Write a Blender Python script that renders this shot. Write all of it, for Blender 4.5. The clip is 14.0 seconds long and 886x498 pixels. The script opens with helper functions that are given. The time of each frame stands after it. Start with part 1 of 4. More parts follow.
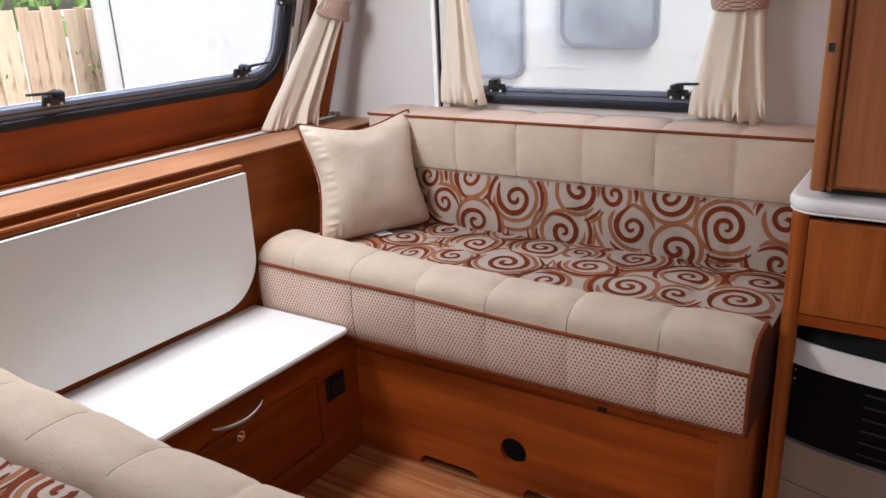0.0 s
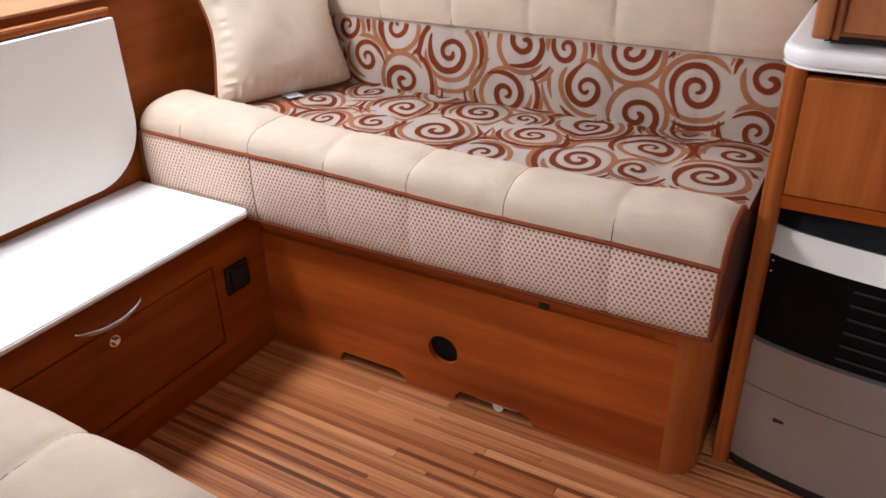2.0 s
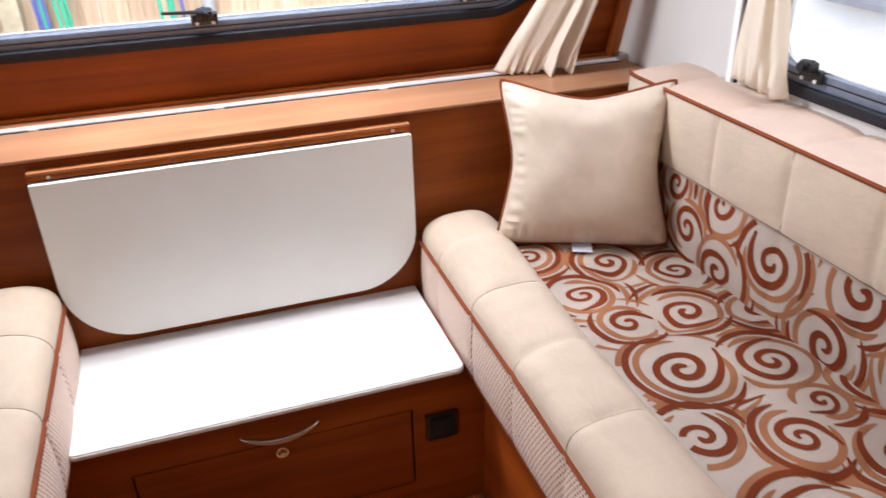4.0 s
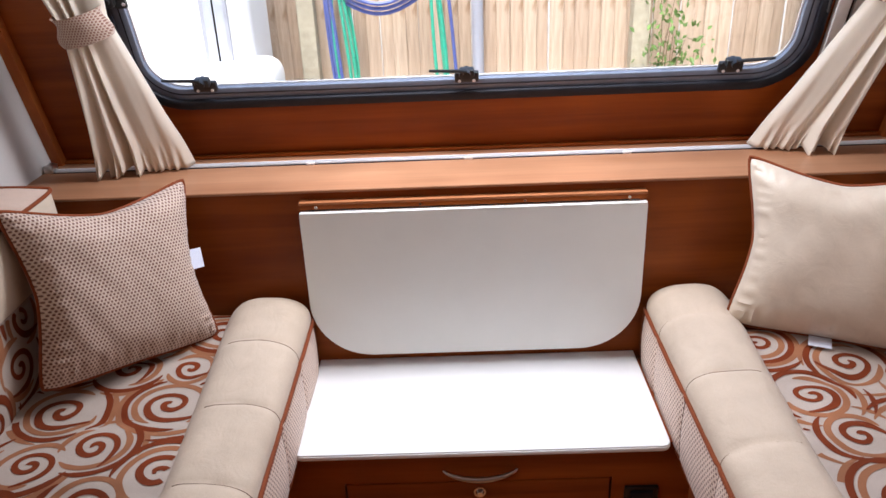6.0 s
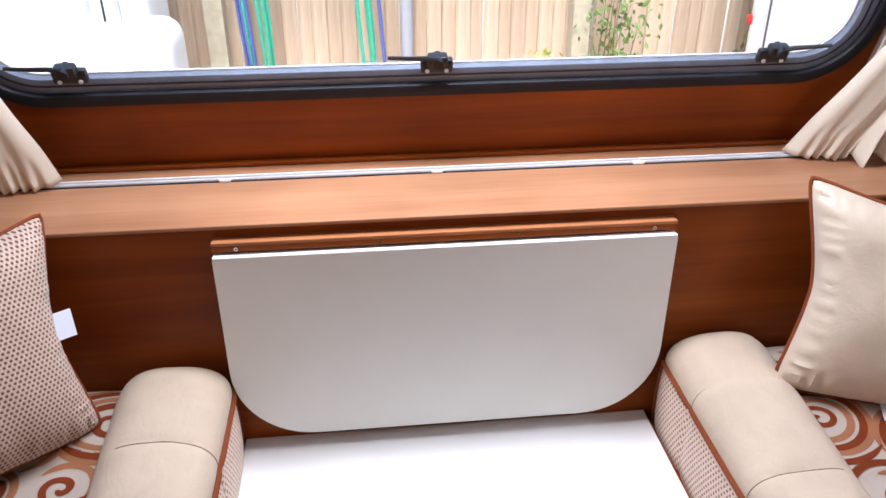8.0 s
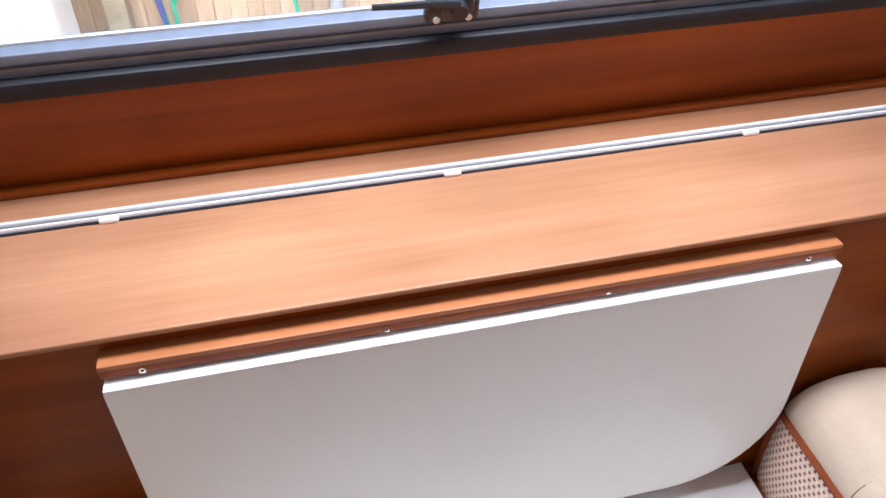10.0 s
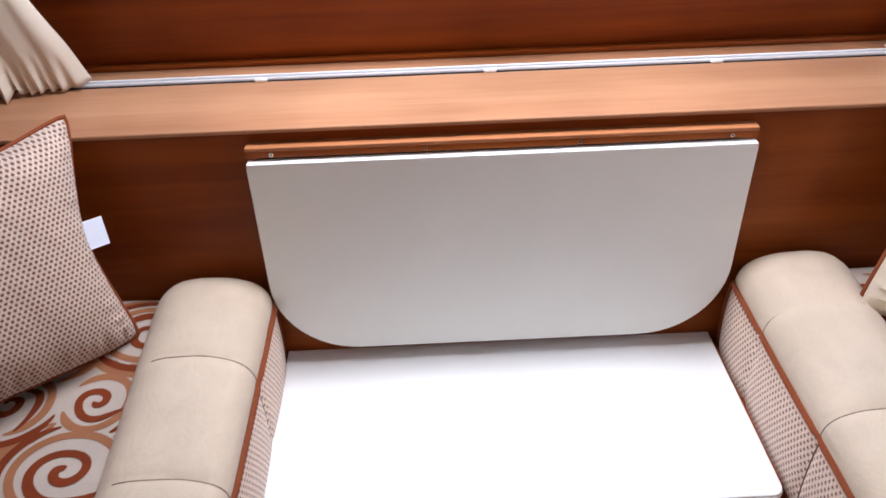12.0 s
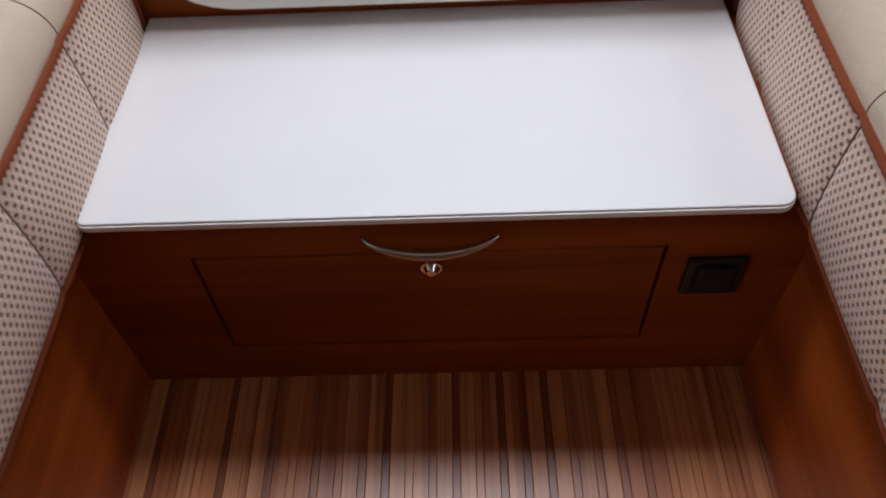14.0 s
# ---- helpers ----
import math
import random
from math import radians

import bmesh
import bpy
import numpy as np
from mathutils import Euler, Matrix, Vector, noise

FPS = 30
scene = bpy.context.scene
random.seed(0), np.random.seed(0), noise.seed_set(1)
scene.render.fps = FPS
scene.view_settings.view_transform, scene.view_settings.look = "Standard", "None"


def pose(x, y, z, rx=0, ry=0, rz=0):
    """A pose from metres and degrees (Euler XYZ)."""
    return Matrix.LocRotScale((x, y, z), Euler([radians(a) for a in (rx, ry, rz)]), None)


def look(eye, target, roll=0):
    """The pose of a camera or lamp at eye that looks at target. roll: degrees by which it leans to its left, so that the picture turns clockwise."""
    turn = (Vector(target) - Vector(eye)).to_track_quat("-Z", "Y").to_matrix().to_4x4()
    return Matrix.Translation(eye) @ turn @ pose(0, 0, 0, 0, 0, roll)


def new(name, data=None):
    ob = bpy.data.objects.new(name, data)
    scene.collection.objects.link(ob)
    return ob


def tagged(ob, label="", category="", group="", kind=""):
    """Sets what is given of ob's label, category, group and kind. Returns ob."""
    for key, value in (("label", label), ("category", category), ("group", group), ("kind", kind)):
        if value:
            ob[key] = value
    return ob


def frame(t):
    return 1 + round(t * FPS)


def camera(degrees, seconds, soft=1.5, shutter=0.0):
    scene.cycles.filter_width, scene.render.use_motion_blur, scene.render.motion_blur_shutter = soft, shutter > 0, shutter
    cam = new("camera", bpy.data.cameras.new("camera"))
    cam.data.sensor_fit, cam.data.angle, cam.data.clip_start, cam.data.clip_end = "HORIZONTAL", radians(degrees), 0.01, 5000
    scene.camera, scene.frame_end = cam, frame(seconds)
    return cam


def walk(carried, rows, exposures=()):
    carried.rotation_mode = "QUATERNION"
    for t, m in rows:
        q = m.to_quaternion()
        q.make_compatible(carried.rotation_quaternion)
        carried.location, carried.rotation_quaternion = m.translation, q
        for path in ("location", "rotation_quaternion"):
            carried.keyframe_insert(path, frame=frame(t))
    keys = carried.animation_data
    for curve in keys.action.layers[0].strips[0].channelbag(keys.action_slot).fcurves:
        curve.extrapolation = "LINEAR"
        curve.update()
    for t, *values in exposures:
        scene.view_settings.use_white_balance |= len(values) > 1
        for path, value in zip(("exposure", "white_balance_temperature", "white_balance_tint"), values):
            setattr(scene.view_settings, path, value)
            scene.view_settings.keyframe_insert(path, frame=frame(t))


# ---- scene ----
cam = camera(59.6, 14.0, soft=1.5, shutter=0.2)
PATH = [
    (0, (-1.028, -1.58, 1.206), (0.55, -0.53, 0.57), -2.5),
    (0.5, (-1.039, -1.578, 1.198), (0.533, -0.529, 0.543), -4.1),
    (1, (-1.017, -1.568, 1.175), (0.611, -0.642, 0.473), -3.6),
    (1.5, (-0.948, -1.56, 1.149), (0.666, -0.712, 0.328), -2.4),
    (2, (-0.74, -1.486, 1.103), (0.775, -0.595, 0.149), -1.4),
    (2.5, (-0.526, -1.542, 1.178), (0.686, -0.445, 0.025), -5.8),
    (3, (-0.38, -1.551, 1.24), (0.717, -0.342, 0.085), -6.9),
    (3.5, (-0.186, -1.521, 1.262), (0.809, -0.125, 0.233), -2.8),
    (4, (-0.056, -1.526, 1.304), (0.493, 0.158, 0.376), -1.7),
    (6.5, (-0.036, -1.554, 1.387), (-0.077, 0.266, 0.557), -2.4),
    (7, (-0.116, -1.405, 1.409), (-0.057, 0.401, 0.552), -1.2),
    (7.5, (-0.122, -1.263, 1.363), (0.008, 0.532, 0.491), -0.3),
    (10, (-0.169, -0.54, 1.292), (0.163, 0.975, 0.029), -0.8),
    (10.5, (-0.173, -0.575, 1.299), (0.084, 0.977, 0.063), 0.1),
    (11, (-0.101, -0.732, 1.306), (0.005, 0.901, 0.156), -1.2),
    (11.5, (-0.051, -0.903, 1.326), (-0.032, 0.728, 0.169), -1.9),
    (12, (-0.109, -1.015, 1.289), (-0.08, 0.626, 0.146), -2.0),
    (12.5, (-0.173, -1.105, 1.237), (-0.152, 0.541, 0.101), -3.5),
    (13, (-0.127, -1.144, 1.199), (-0.051, 0.453, -0.002), -3.3),
    (13.5, (-0.057, -1.057, 1.114), (0.018, 0.409, -0.244), -2.5),
    (14, (0.032, -0.848, 0.978), (-0.022, 0.369, -0.608), -3.6),
]
EXPOSURE = [(0.0, 1.62, 6500, 10), (1.0, 1.85, 6500, 10), (2.0, 2.1, 6500, 10), (3.0, 2.38, 6500, 10), (3.5, 2.32, 6500, 10), (4.0, 2.0, 6500, 10),
            (6.5, 1.68, 6280, 11), (7.5, 1.74, 6250, 11), (10.0, 1.75, 6150, 11), (11.0, 1.75, 6150, 11), (11.5, 1.72, 6200, 11), (12.5, 1.58, 6250, 10),
            (13.0, 1.4, 6280, 10), (13.5, 1.2, 6300, 10), (14.0, 1.02, 6300, 9)]
walk(cam, [(t, look(eye, target, roll)) for t, eye, target, roll in PATH], EXPOSURE)

# ---- world and light ----
world = bpy.data.worlds.new("overcast_sky")
scene.world = world
world.use_nodes = True
wn = world.node_tree
sky = wn.nodes.new("ShaderNodeTexSky")
sky.sky_type = "NISHITA"
sky.sun_disc = False
sky.sun_elevation = radians(62)
sky.sun_rotation = radians(192)
sky.dust_density = 4.0
sky.air_density = 1.2
wn.links.new(sky.outputs[0], wn.nodes["Background"].inputs[0])
wn.nodes["Background"].inputs[1].default_value = 0.15
sun_data = bpy.data.lights.new("sun", "SUN")
sun_data.energy, sun_data.angle, sun_data.color = 1.9, radians(30), (1.0, 0.96, 0.9)
sun = new("sun", sun_data)
sun.matrix_world = look((0, 0, 8), (0.9, 4.3, 0.0))



def window_light(name, m, w, h, watts, spread=180):
    data = bpy.data.lights.new(name, "AREA")
    data.shape, data.size, data.size_y, data.energy, data.color = "RECTANGLE", w, h, watts, (0.915, 0.93, 1.0)
    data.spread = radians(spread)
    ob = new(name, data)
    ob.matrix_world = m
    return ob


# sky light in the upper part of the two window openings, and of the entrance door behind the camera
window_light("front_window_daylight", look((0.0, 0.0, 1.50), (0.0, -0.62, 0.40)), 0.85, 0.20, 5.4)
window_light("side_window_daylight", look((0.985, -0.70, 1.40), (-0.2, -0.75, 0.60)), 0.75, 0.16, 0.65)
window_light("door_daylight", look((-1.52, -1.78, 1.26), (0.5, -1.30, 0.26)), 0.6, 1.1, 2.0, 105)


# ---- materials ----
def material(name):
    m = bpy.data.materials.new(name)
    m.use_nodes = True
    nt = m.node_tree
    return m, nt, nt.nodes["Principled BSDF"]


def ramp(nt, source, stops):
    n = nt.nodes.new("ShaderNodeValToRGB")
    while len(n.color_ramp.elements) < len(stops):
        n.color_ramp.elements.new(0.5)
    for e, (p, c) in zip(n.color_ramp.elements, stops):
        e.position, e.color = p, (*c, 1)
    nt.links.new(source, n.inputs[0])
    return n.outputs[0]


def coords(nt, scale=(1, 1, 1), which="Object"):
    tc = nt.nodes.new("ShaderNodeTexCoord")
    mp = nt.nodes.new("ShaderNodeMapping")
    mp.inputs["Scale"].default_value = scale
    nt.links.new(tc.outputs[which], mp.inputs[0])
    return mp.outputs[0]


def noise_tex(nt, vec, scale, detail=4.0, rough=0.55, distort=0.0):
    n = nt.nodes.new("ShaderNodeTexNoise")
    n.inputs["Scale"].default_value, n.inputs["Detail"].default_value = scale, detail
    n.inputs["Roughness"].default_value, n.inputs["Distortion"].default_value = rough, distort
    nt.links.new(vec, n.inputs["Vector"])
    return n.outputs[0]


def calc(nt, op, a, b=None, c=None):
    n = nt.nodes.new("ShaderNodeMath")
    n.operation = op
    for i, v in enumerate((a, b, c)):
        if v is None:
            continue
        if isinstance(v, (int, float)):
            n.inputs[i].default_value = v
        else:
            nt.links.new(v, n.inputs[i])
    return n.outputs[0]


def mix(nt, fac, a, b, blend="MIX"):
    n = nt.nodes.new("ShaderNodeMix")
    n.data_type, n.blend_type = "RGBA", blend
    for sock, v in ((n.inputs[0], fac), (n.inputs[6], a), (n.inputs[7], b)):
        if isinstance(v, (int, float)):
            sock.default_value = v
        elif isinstance(v, tuple):
            sock.default_value = (*v, 1)
        else:
            nt.links.new(v, sock)
    return n.outputs[2]


def bump(nt, p, height, strength, distance):
    n = nt.nodes.new("ShaderNodeBump")
    n.inputs["Strength"].default_value, n.inputs["Distance"].default_value = strength, distance
    nt.links.new(height, n.inputs["Height"])
    nt.links.new(n.outputs[0], p.inputs["Normal"])


def wood(name, dark, light, axis, rough=0.33):
    m, nt, p = material(name)
    along, across = 1.3, 26.0
    sc = [across] * 3
    sc[axis] = along
    v = coords(nt, tuple(sc))
    broad = noise_tex(nt, v, 0.55, 3, 0.5, 0.6)
    fine = noise_tex(nt, v, 5.0, 6, 0.6)
    col = ramp(nt, broad, [(0.3, dark), (0.72, light)])
    pores = ramp(nt, fine, [(0.32, (0.80, 0.75, 0.70)), (0.6, (1, 1, 1))])
    cloud = ramp(nt, noise_tex(nt, coords(nt), 2.6, 3), [(0.3, (0.78, 0.75, 0.72)), (0.7, (1.12, 1.10, 1.08))])
    col = mix(nt, 1.0, mix(nt, 0.6, col, pores, "MULTIPLY"), cloud, "MULTIPLY")
    nt.links.new(col, p.inputs["Base Color"])
    nt.links.new(calc(nt, "MULTIPLY_ADD", fine, 0.14, rough - 0.05), p.inputs["Roughness"])
    p.inputs["Specular IOR Level"].default_value = 0.2
    bump(nt, p, fine, 0.06, 0.002)
    return m


CHERRY_D, CHERRY_L = (0.26, 0.048, 0.008), (0.50, 0.120, 0.020)
# cherry of the front panels and chest, darkened for the shade they stand in
WOOD_X = wood("shaded_cherry_grain_across", (0.19, 0.036, 0.005), (0.375, 0.092, 0.012), 0)
WOOD_Y = wood("cherry_laminate_grain_along", CHERRY_D, CHERRY_L, 1)
# upright cherry is lifted and greyed to hold the sky's reflection
WOOD_Z = wood("cherry_grain_upright_with_sheen", (0.28, 0.060, 0.012), (0.53, 0.165, 0.040), 2)
# same laminate as the panels, paled for the sheen of the sky
SHELF_WOOD = wood("cherry_shelf_laminate_with_sheen", (0.37, 0.172, 0.090), (0.49, 0.258, 0.145), 0, 0.36)
CUPBOARD_WOOD = wood("pale_cherry_laminate_upright", (0.36, 0.125, 0.048), (0.50, 0.205, 0.085), 2)
EDGE_WOOD = wood("orange_wood_edging", (0.40, 0.15, 0.06), (0.52, 0.215, 0.095), 0)


def plain(name, color, rough, metal=0.0, spots=40.0, vary=0.12, relief=0.0, coat=0.0):
    m, nt, p = material(name)
    n1 = noise_tex(nt, coords(nt), spots, 4)
    n2 = noise_tex(nt, coords(nt), 3.0, 3)
    both = calc(nt, "ADD", calc(nt, "MULTIPLY", n1, 0.5), calc(nt, "MULTIPLY", n2, 0.5))
    lo, hi = tuple(c * (1 - vary) for c in color), tuple(min(1.0, c * (1 + vary)) for c in color)
    nt.links.new(ramp(nt, both, [(0.35, lo), (0.65, hi)]), p.inputs["Base Color"])
    nt.links.new(calc(nt, "MULTIPLY_ADD", n2, 0.16, rough - 0.08), p.inputs["Roughness"])
    p.inputs["Metallic"].default_value = metal
    p.inputs["Coat Weight"].default_value = coat
    if relief:
        bump(nt, p, n1, 0.5, relief)
    return m


WHITE_TOP = plain("white_laminate", (0.84, 0.83, 0.82), 0.34, spots=8, vary=0.02)
FLAP_WHITE = plain("off_white_laminate", (0.87, 0.87, 0.82), 0.4, spots=8, vary=0.025)
WHITE_EDGE = plain("white_edge_strip", (0.86, 0.85, 0.83), 0.3, vary=0.02)
WALL_BOARD = plain("cream_wallboard", (0.60, 0.575, 0.55), 0.7, spots=220, vary=0.04, relief=0.0006)
CEILING_BOARD = plain("white_ceiling_lining", (0.76, 0.74, 0.70), 0.7, spots=90, vary=0.03)
BLACK_RUBBER = plain("black_rubber", (0.018, 0.019, 0.025), 0.42, vary=0.25)
GREY_CHANNEL = plain("grey_acrylic_rim", (0.16, 0.185, 0.24), 0.22, vary=0.15)
BLACK_PLASTIC = plain("black_plastic", (0.012, 0.012, 0.013), 0.35, vary=0.3)
CHROME = plain("chrome", (0.8, 0.8, 0.8), 0.14, 1.0, vary=0.05)
ALUMINIUM = plain("brushed_aluminium", (0.62, 0.6, 0.58), 0.32, 1.0, spots=160, vary=0.06)
RAIL_WHITE = plain("white_rail_paint", (0.78, 0.78, 0.80), 0.3, vary=0.03)
BLACK_RUBBER.node_tree.nodes["Principled BSDF"].inputs["Specular IOR Level"].default_value = 0.2
CLIP_CLEAR = plain("milky_plastic", (0.8, 0.77, 0.75), 0.3, vary=0.05)
FIRE_SILVER = plain("warm_silver_paint", (0.36, 0.335, 0.31), 0.38, 0.55, spots=300, vary=0.07)
# the fire's silver made paler, for light caught by the sloping trim
TRIM_SILVER = plain("silver_paint_catching_light", (0.62, 0.59, 0.55), 0.42, 0.35, spots=300, vary=0.05)
FIRE_BLACK = plain("black_glass", (0.004, 0.004, 0.005), 0.4, vary=0.3)
FIRE_BLACK.node_tree.nodes["Principled BSDF"].inputs["Specular IOR Level"].default_value = 0.12
# chrome's bright reflection painted as a pale non-metal head
SCREW_WHITE = plain("screw_head_painted_shine", (0.78, 0.78, 0.78), 0.3, vary=0.03)
DARK_VOID = plain("dark_interior", (0.012, 0.007, 0.005), 0.9, vary=0.3)
PIPE_WHITE = plain("white_pipe_plastic", (0.75, 0.74, 0.72), 0.4, vary=0.05)


def cloth(name, color, weave=900.0, vary=0.08, relief=0.0005, rough=0.85, sheen=0.3, crumple=0.0):
    m, nt, p = material(name)
    fine = noise_tex(nt, coords(nt), weave, 2)
    soft = noise_tex(nt, coords(nt), 7.0, 3)
    lo, hi = tuple(c * (1 - vary) for c in color), tuple(min(1, c * (1 + vary)) for c in color)
    col = ramp(nt, soft, [(0.3, lo), (0.7, hi)])
    col = mix(nt, 0.35, col, ramp(nt, fine, [(0.3, (0.72, 0.7, 0.68)), (0.65, (1.08, 1.08, 1.08))]), "MULTIPLY")
    nt.links.new(col, p.inputs["Base Color"])
    p.inputs["Roughness"].default_value = rough
    p.inputs["Sheen Weight"].default_value = sheen
    p.inputs["Specular IOR Level"].default_value = 0.5 if rough < 0.7 else 0.18
    if crumple:
        # soft creases a few centimetres long, over the nap
        creases = noise_tex(nt, coords(nt, (1.0, 0.55, 1.0)), 26.0, 4, 0.6, 0.8)
        nap = noise_tex(nt, coords(nt), 70.0, 3, 0.6)
        height = calc(nt, "ADD", calc(nt, "MULTIPLY", fine, 0.05), calc(nt, "ADD", calc(nt, "MULTIPLY", creases, 1.0), calc(nt, "MULTIPLY", nap, 0.25)))
        nt.links.new(mix(nt, 0.35, col, ramp(nt, creases, [(0.3, (0.84, 0.82, 0.80)), (0.7, (1.06, 1.06, 1.06))]), "MULTIPLY"), p.inputs["Base Color"])
        bump(nt, p, height, 0.5, crumple)
    else:
        bump(nt, p, fine, 0.4, relief)
    return m


SUEDE = cloth("cream_suede", (0.57, 0.458, 0.35), vary=0.08, sheen=0.1, crumple=0.0035)
SUEDE_TOP = cloth("pinkish_cream_suede", (0.61, 0.455, 0.365), vary=0.07, sheen=0.1, crumple=0.0035)
PRINT_BASE = cloth("ecru_print_ground", (0.43, 0.355, 0.30), 700, 0.1, sheen=0.05)
PRINT_RUST = cloth("rust_print", (0.158, 0.029, 0.007), 700, 0.25, sheen=0.0)
PRINT_TAN = cloth("tan_print", (0.29, 0.118, 0.055), 700, 0.25, sheen=0.05)
PIPING = cloth("rust_piping_cord", (0.205, 0.050, 0.017), 500, 0.15, sheen=0.02)
SATIN = cloth("cream_satin", (0.62, 0.51, 0.395), 1200, 0.05, 0.0002, 0.45, 0.2, crumple=0.003)
CURTAIN_CLOTH = cloth("cream_curtain_cloth", (0.93, 0.85, 0.72), 1000, 0.05, 0.0003, 0.6, 0.2)
nt = CURTAIN_CLOTH.node_tree
p, out = nt.nodes["Principled BSDF"], nt.nodes["Material Output"]
tl, both = nt.nodes.new("ShaderNodeBsdfTranslucent"), nt.nodes.new("ShaderNodeMixShader")
tl.inputs[0].default_value = (0.85, 0.70, 0.53, 1)
both.inputs[0].default_value = 0.32
nt.links.new(p.outputs[0], both.inputs[1])
nt.links.new(tl.outputs[0], both.inputs[2])
nt.links.new(both.outputs[0], out.inputs[0])
LABEL_WHITE = cloth("white_label_ribbon", (0.72, 0.75, 0.86), 1500, 0.05)
STITCH = cloth("dark_seam_stitch", (0.17, 0.10, 0.065), 600, 0.1)


def dotted(name, u_axis, v_axis, pitch=0.0088, which="Object", pale=1.0, dot=0.2, ink=(0.13, 0.045, 0.03)):
    """Ecru woven cloth with staggered rows of small dark brown dots and faint ribs."""
    m, nt, p = material(name)
    sep = nt.nodes.new("ShaderNodeSeparateXYZ")
    nt.links.new(coords(nt, which=which), sep.inputs[0])
    u, v = sep.outputs[u_axis], sep.outputs[v_axis]
    vv = calc(nt, "DIVIDE", v, pitch * 0.86)
    row = calc(nt, "FLOOR", vv)
    odd = calc(nt, "MULTIPLY", calc(nt, "MODULO", calc(nt, "ABSOLUTE", row), 2.0), 0.5)
    uu = calc(nt, "ADD", calc(nt, "DIVIDE", u, pitch), odd)
    du = calc(nt, "SUBTRACT", calc(nt, "FRACT", calc(nt, "ADD", uu, 1000.0)), 0.5)
    dv = calc(nt, "SUBTRACT", calc(nt, "FRACT", calc(nt, "ADD", vv, 1000.0)), 0.5)
    d = calc(nt, "SQRT", calc(nt, "ADD", calc(nt, "MULTIPLY", du, du), calc(nt, "MULTIPLY", dv, dv)))
    worn = noise_tex(nt, coords(nt, which=which), 60, 3)
    edge = calc(nt, "ADD", d, calc(nt, "MULTIPLY", calc(nt, "SUBTRACT", worn, 0.5), 0.12))
    ground = ramp(nt, noise_tex(nt, coords(nt, which=which), 500, 2), [(0.3, (0.54 * pale, 0.40 * pale, 0.31 * pale)), (0.7, (0.72 * pale, 0.585 * pale, 0.48 * pale))])
    rib = ramp(nt, calc(nt, "ABSOLUTE", dv), [(0.3, (1, 1, 1)), (0.5, (0.74, 0.60, 0.51))])
    ground = mix(nt, 0.7, ground, rib, "MULTIPLY")
    col = mix(nt, ramp(nt, edge, [(dot, (1, 1, 1)), (dot + 0.12, (0, 0, 0))]), ground, ink)
    nt.links.new(col, p.inputs["Base Color"])
    p.inputs["Roughness"].default_value = 0.85
    p.inputs["Sheen Weight"].default_value = 0.2
    bump(nt, p, edge, 0.5, 0.0012)
    return m


DOT_SIDE = dotted("dotted_ecru_weave", 1, 2, 0.0094, pale=1.22, dot=0.21, ink=(0.17, 0.065, 0.042))
DOT_FACE = dotted("dotted_ecru_weave_face", 0, 2, 0.0072, pale=0.92, dot=0.26, ink=(0.13, 0.046, 0.030))


def plank_material(name, stops):
    """Striped floor laminate: a tone for each strip, long dark streaks within it and fine pores."""
    m, nt, p = material(name)
    info = nt.nodes.new("ShaderNodeObjectInfo")
    shift = nt.nodes.new("ShaderNodeVectorMath")
    nt.links.new(coords(nt), shift.inputs[0])
    offset = nt.nodes.new("ShaderNodeCombineXYZ")
    nt.links.new(calc(nt, "MULTIPLY", info.outputs["Random"], 37.0), offset.inputs[0])
    nt.links.new(offset.outputs[0], shift.inputs[1])

    def grain(sx, sy, scale, detail):
        mp = nt.nodes.new("ShaderNodeMapping")
        mp.inputs["Scale"].default_value = (sx, sy, sx)
        nt.links.new(shift.outputs[0], mp.inputs[0])
        return noise_tex(nt, mp.outputs[0], scale, detail, 0.6)
    fine, streak = grain(60, 2.2, 2.0, 6), grain(70, 1.1, 1.0, 2)
    col = ramp(nt, info.outputs["Random"], stops)
    col = mix(nt, 0.75, col, ramp(nt, streak, [(0.36, (0.50, 0.40, 0.34)), (0.52, (1.05, 1.04, 1.03))]), "MULTIPLY")
    col = mix(nt, 0.65, col, ramp(nt, fine, [(0.3, (0.66, 0.60, 0.55)), (0.62, (1.06, 1.05, 1.04))]), "MULTIPLY")
    nt.links.new(col, p.inputs["Base Color"])
    nt.links.new(calc(nt, "MULTIPLY_ADD", fine, 0.15, 0.26), p.inputs["Roughness"])
    bump(nt, p, fine, 0.05, 0.001)
    return m


PLANK = plank_material("striped_wood_laminate", [(0.0, (0.36, 0.115, 0.038)), (0.4, (0.47, 0.178, 0.066)), (0.7, (0.54, 0.228, 0.092)), (1.0, (0.60, 0.28, 0.122))])
PLANK_DARK = plank_material("dark_striped_wood_laminate", [(0.0, (0.17, 0.046, 0.015)), (0.35, (0.28, 0.085, 0.028)), (0.7, (0.42, 0.150, 0.054)), (1.0, (0.54, 0.22, 0.088))])


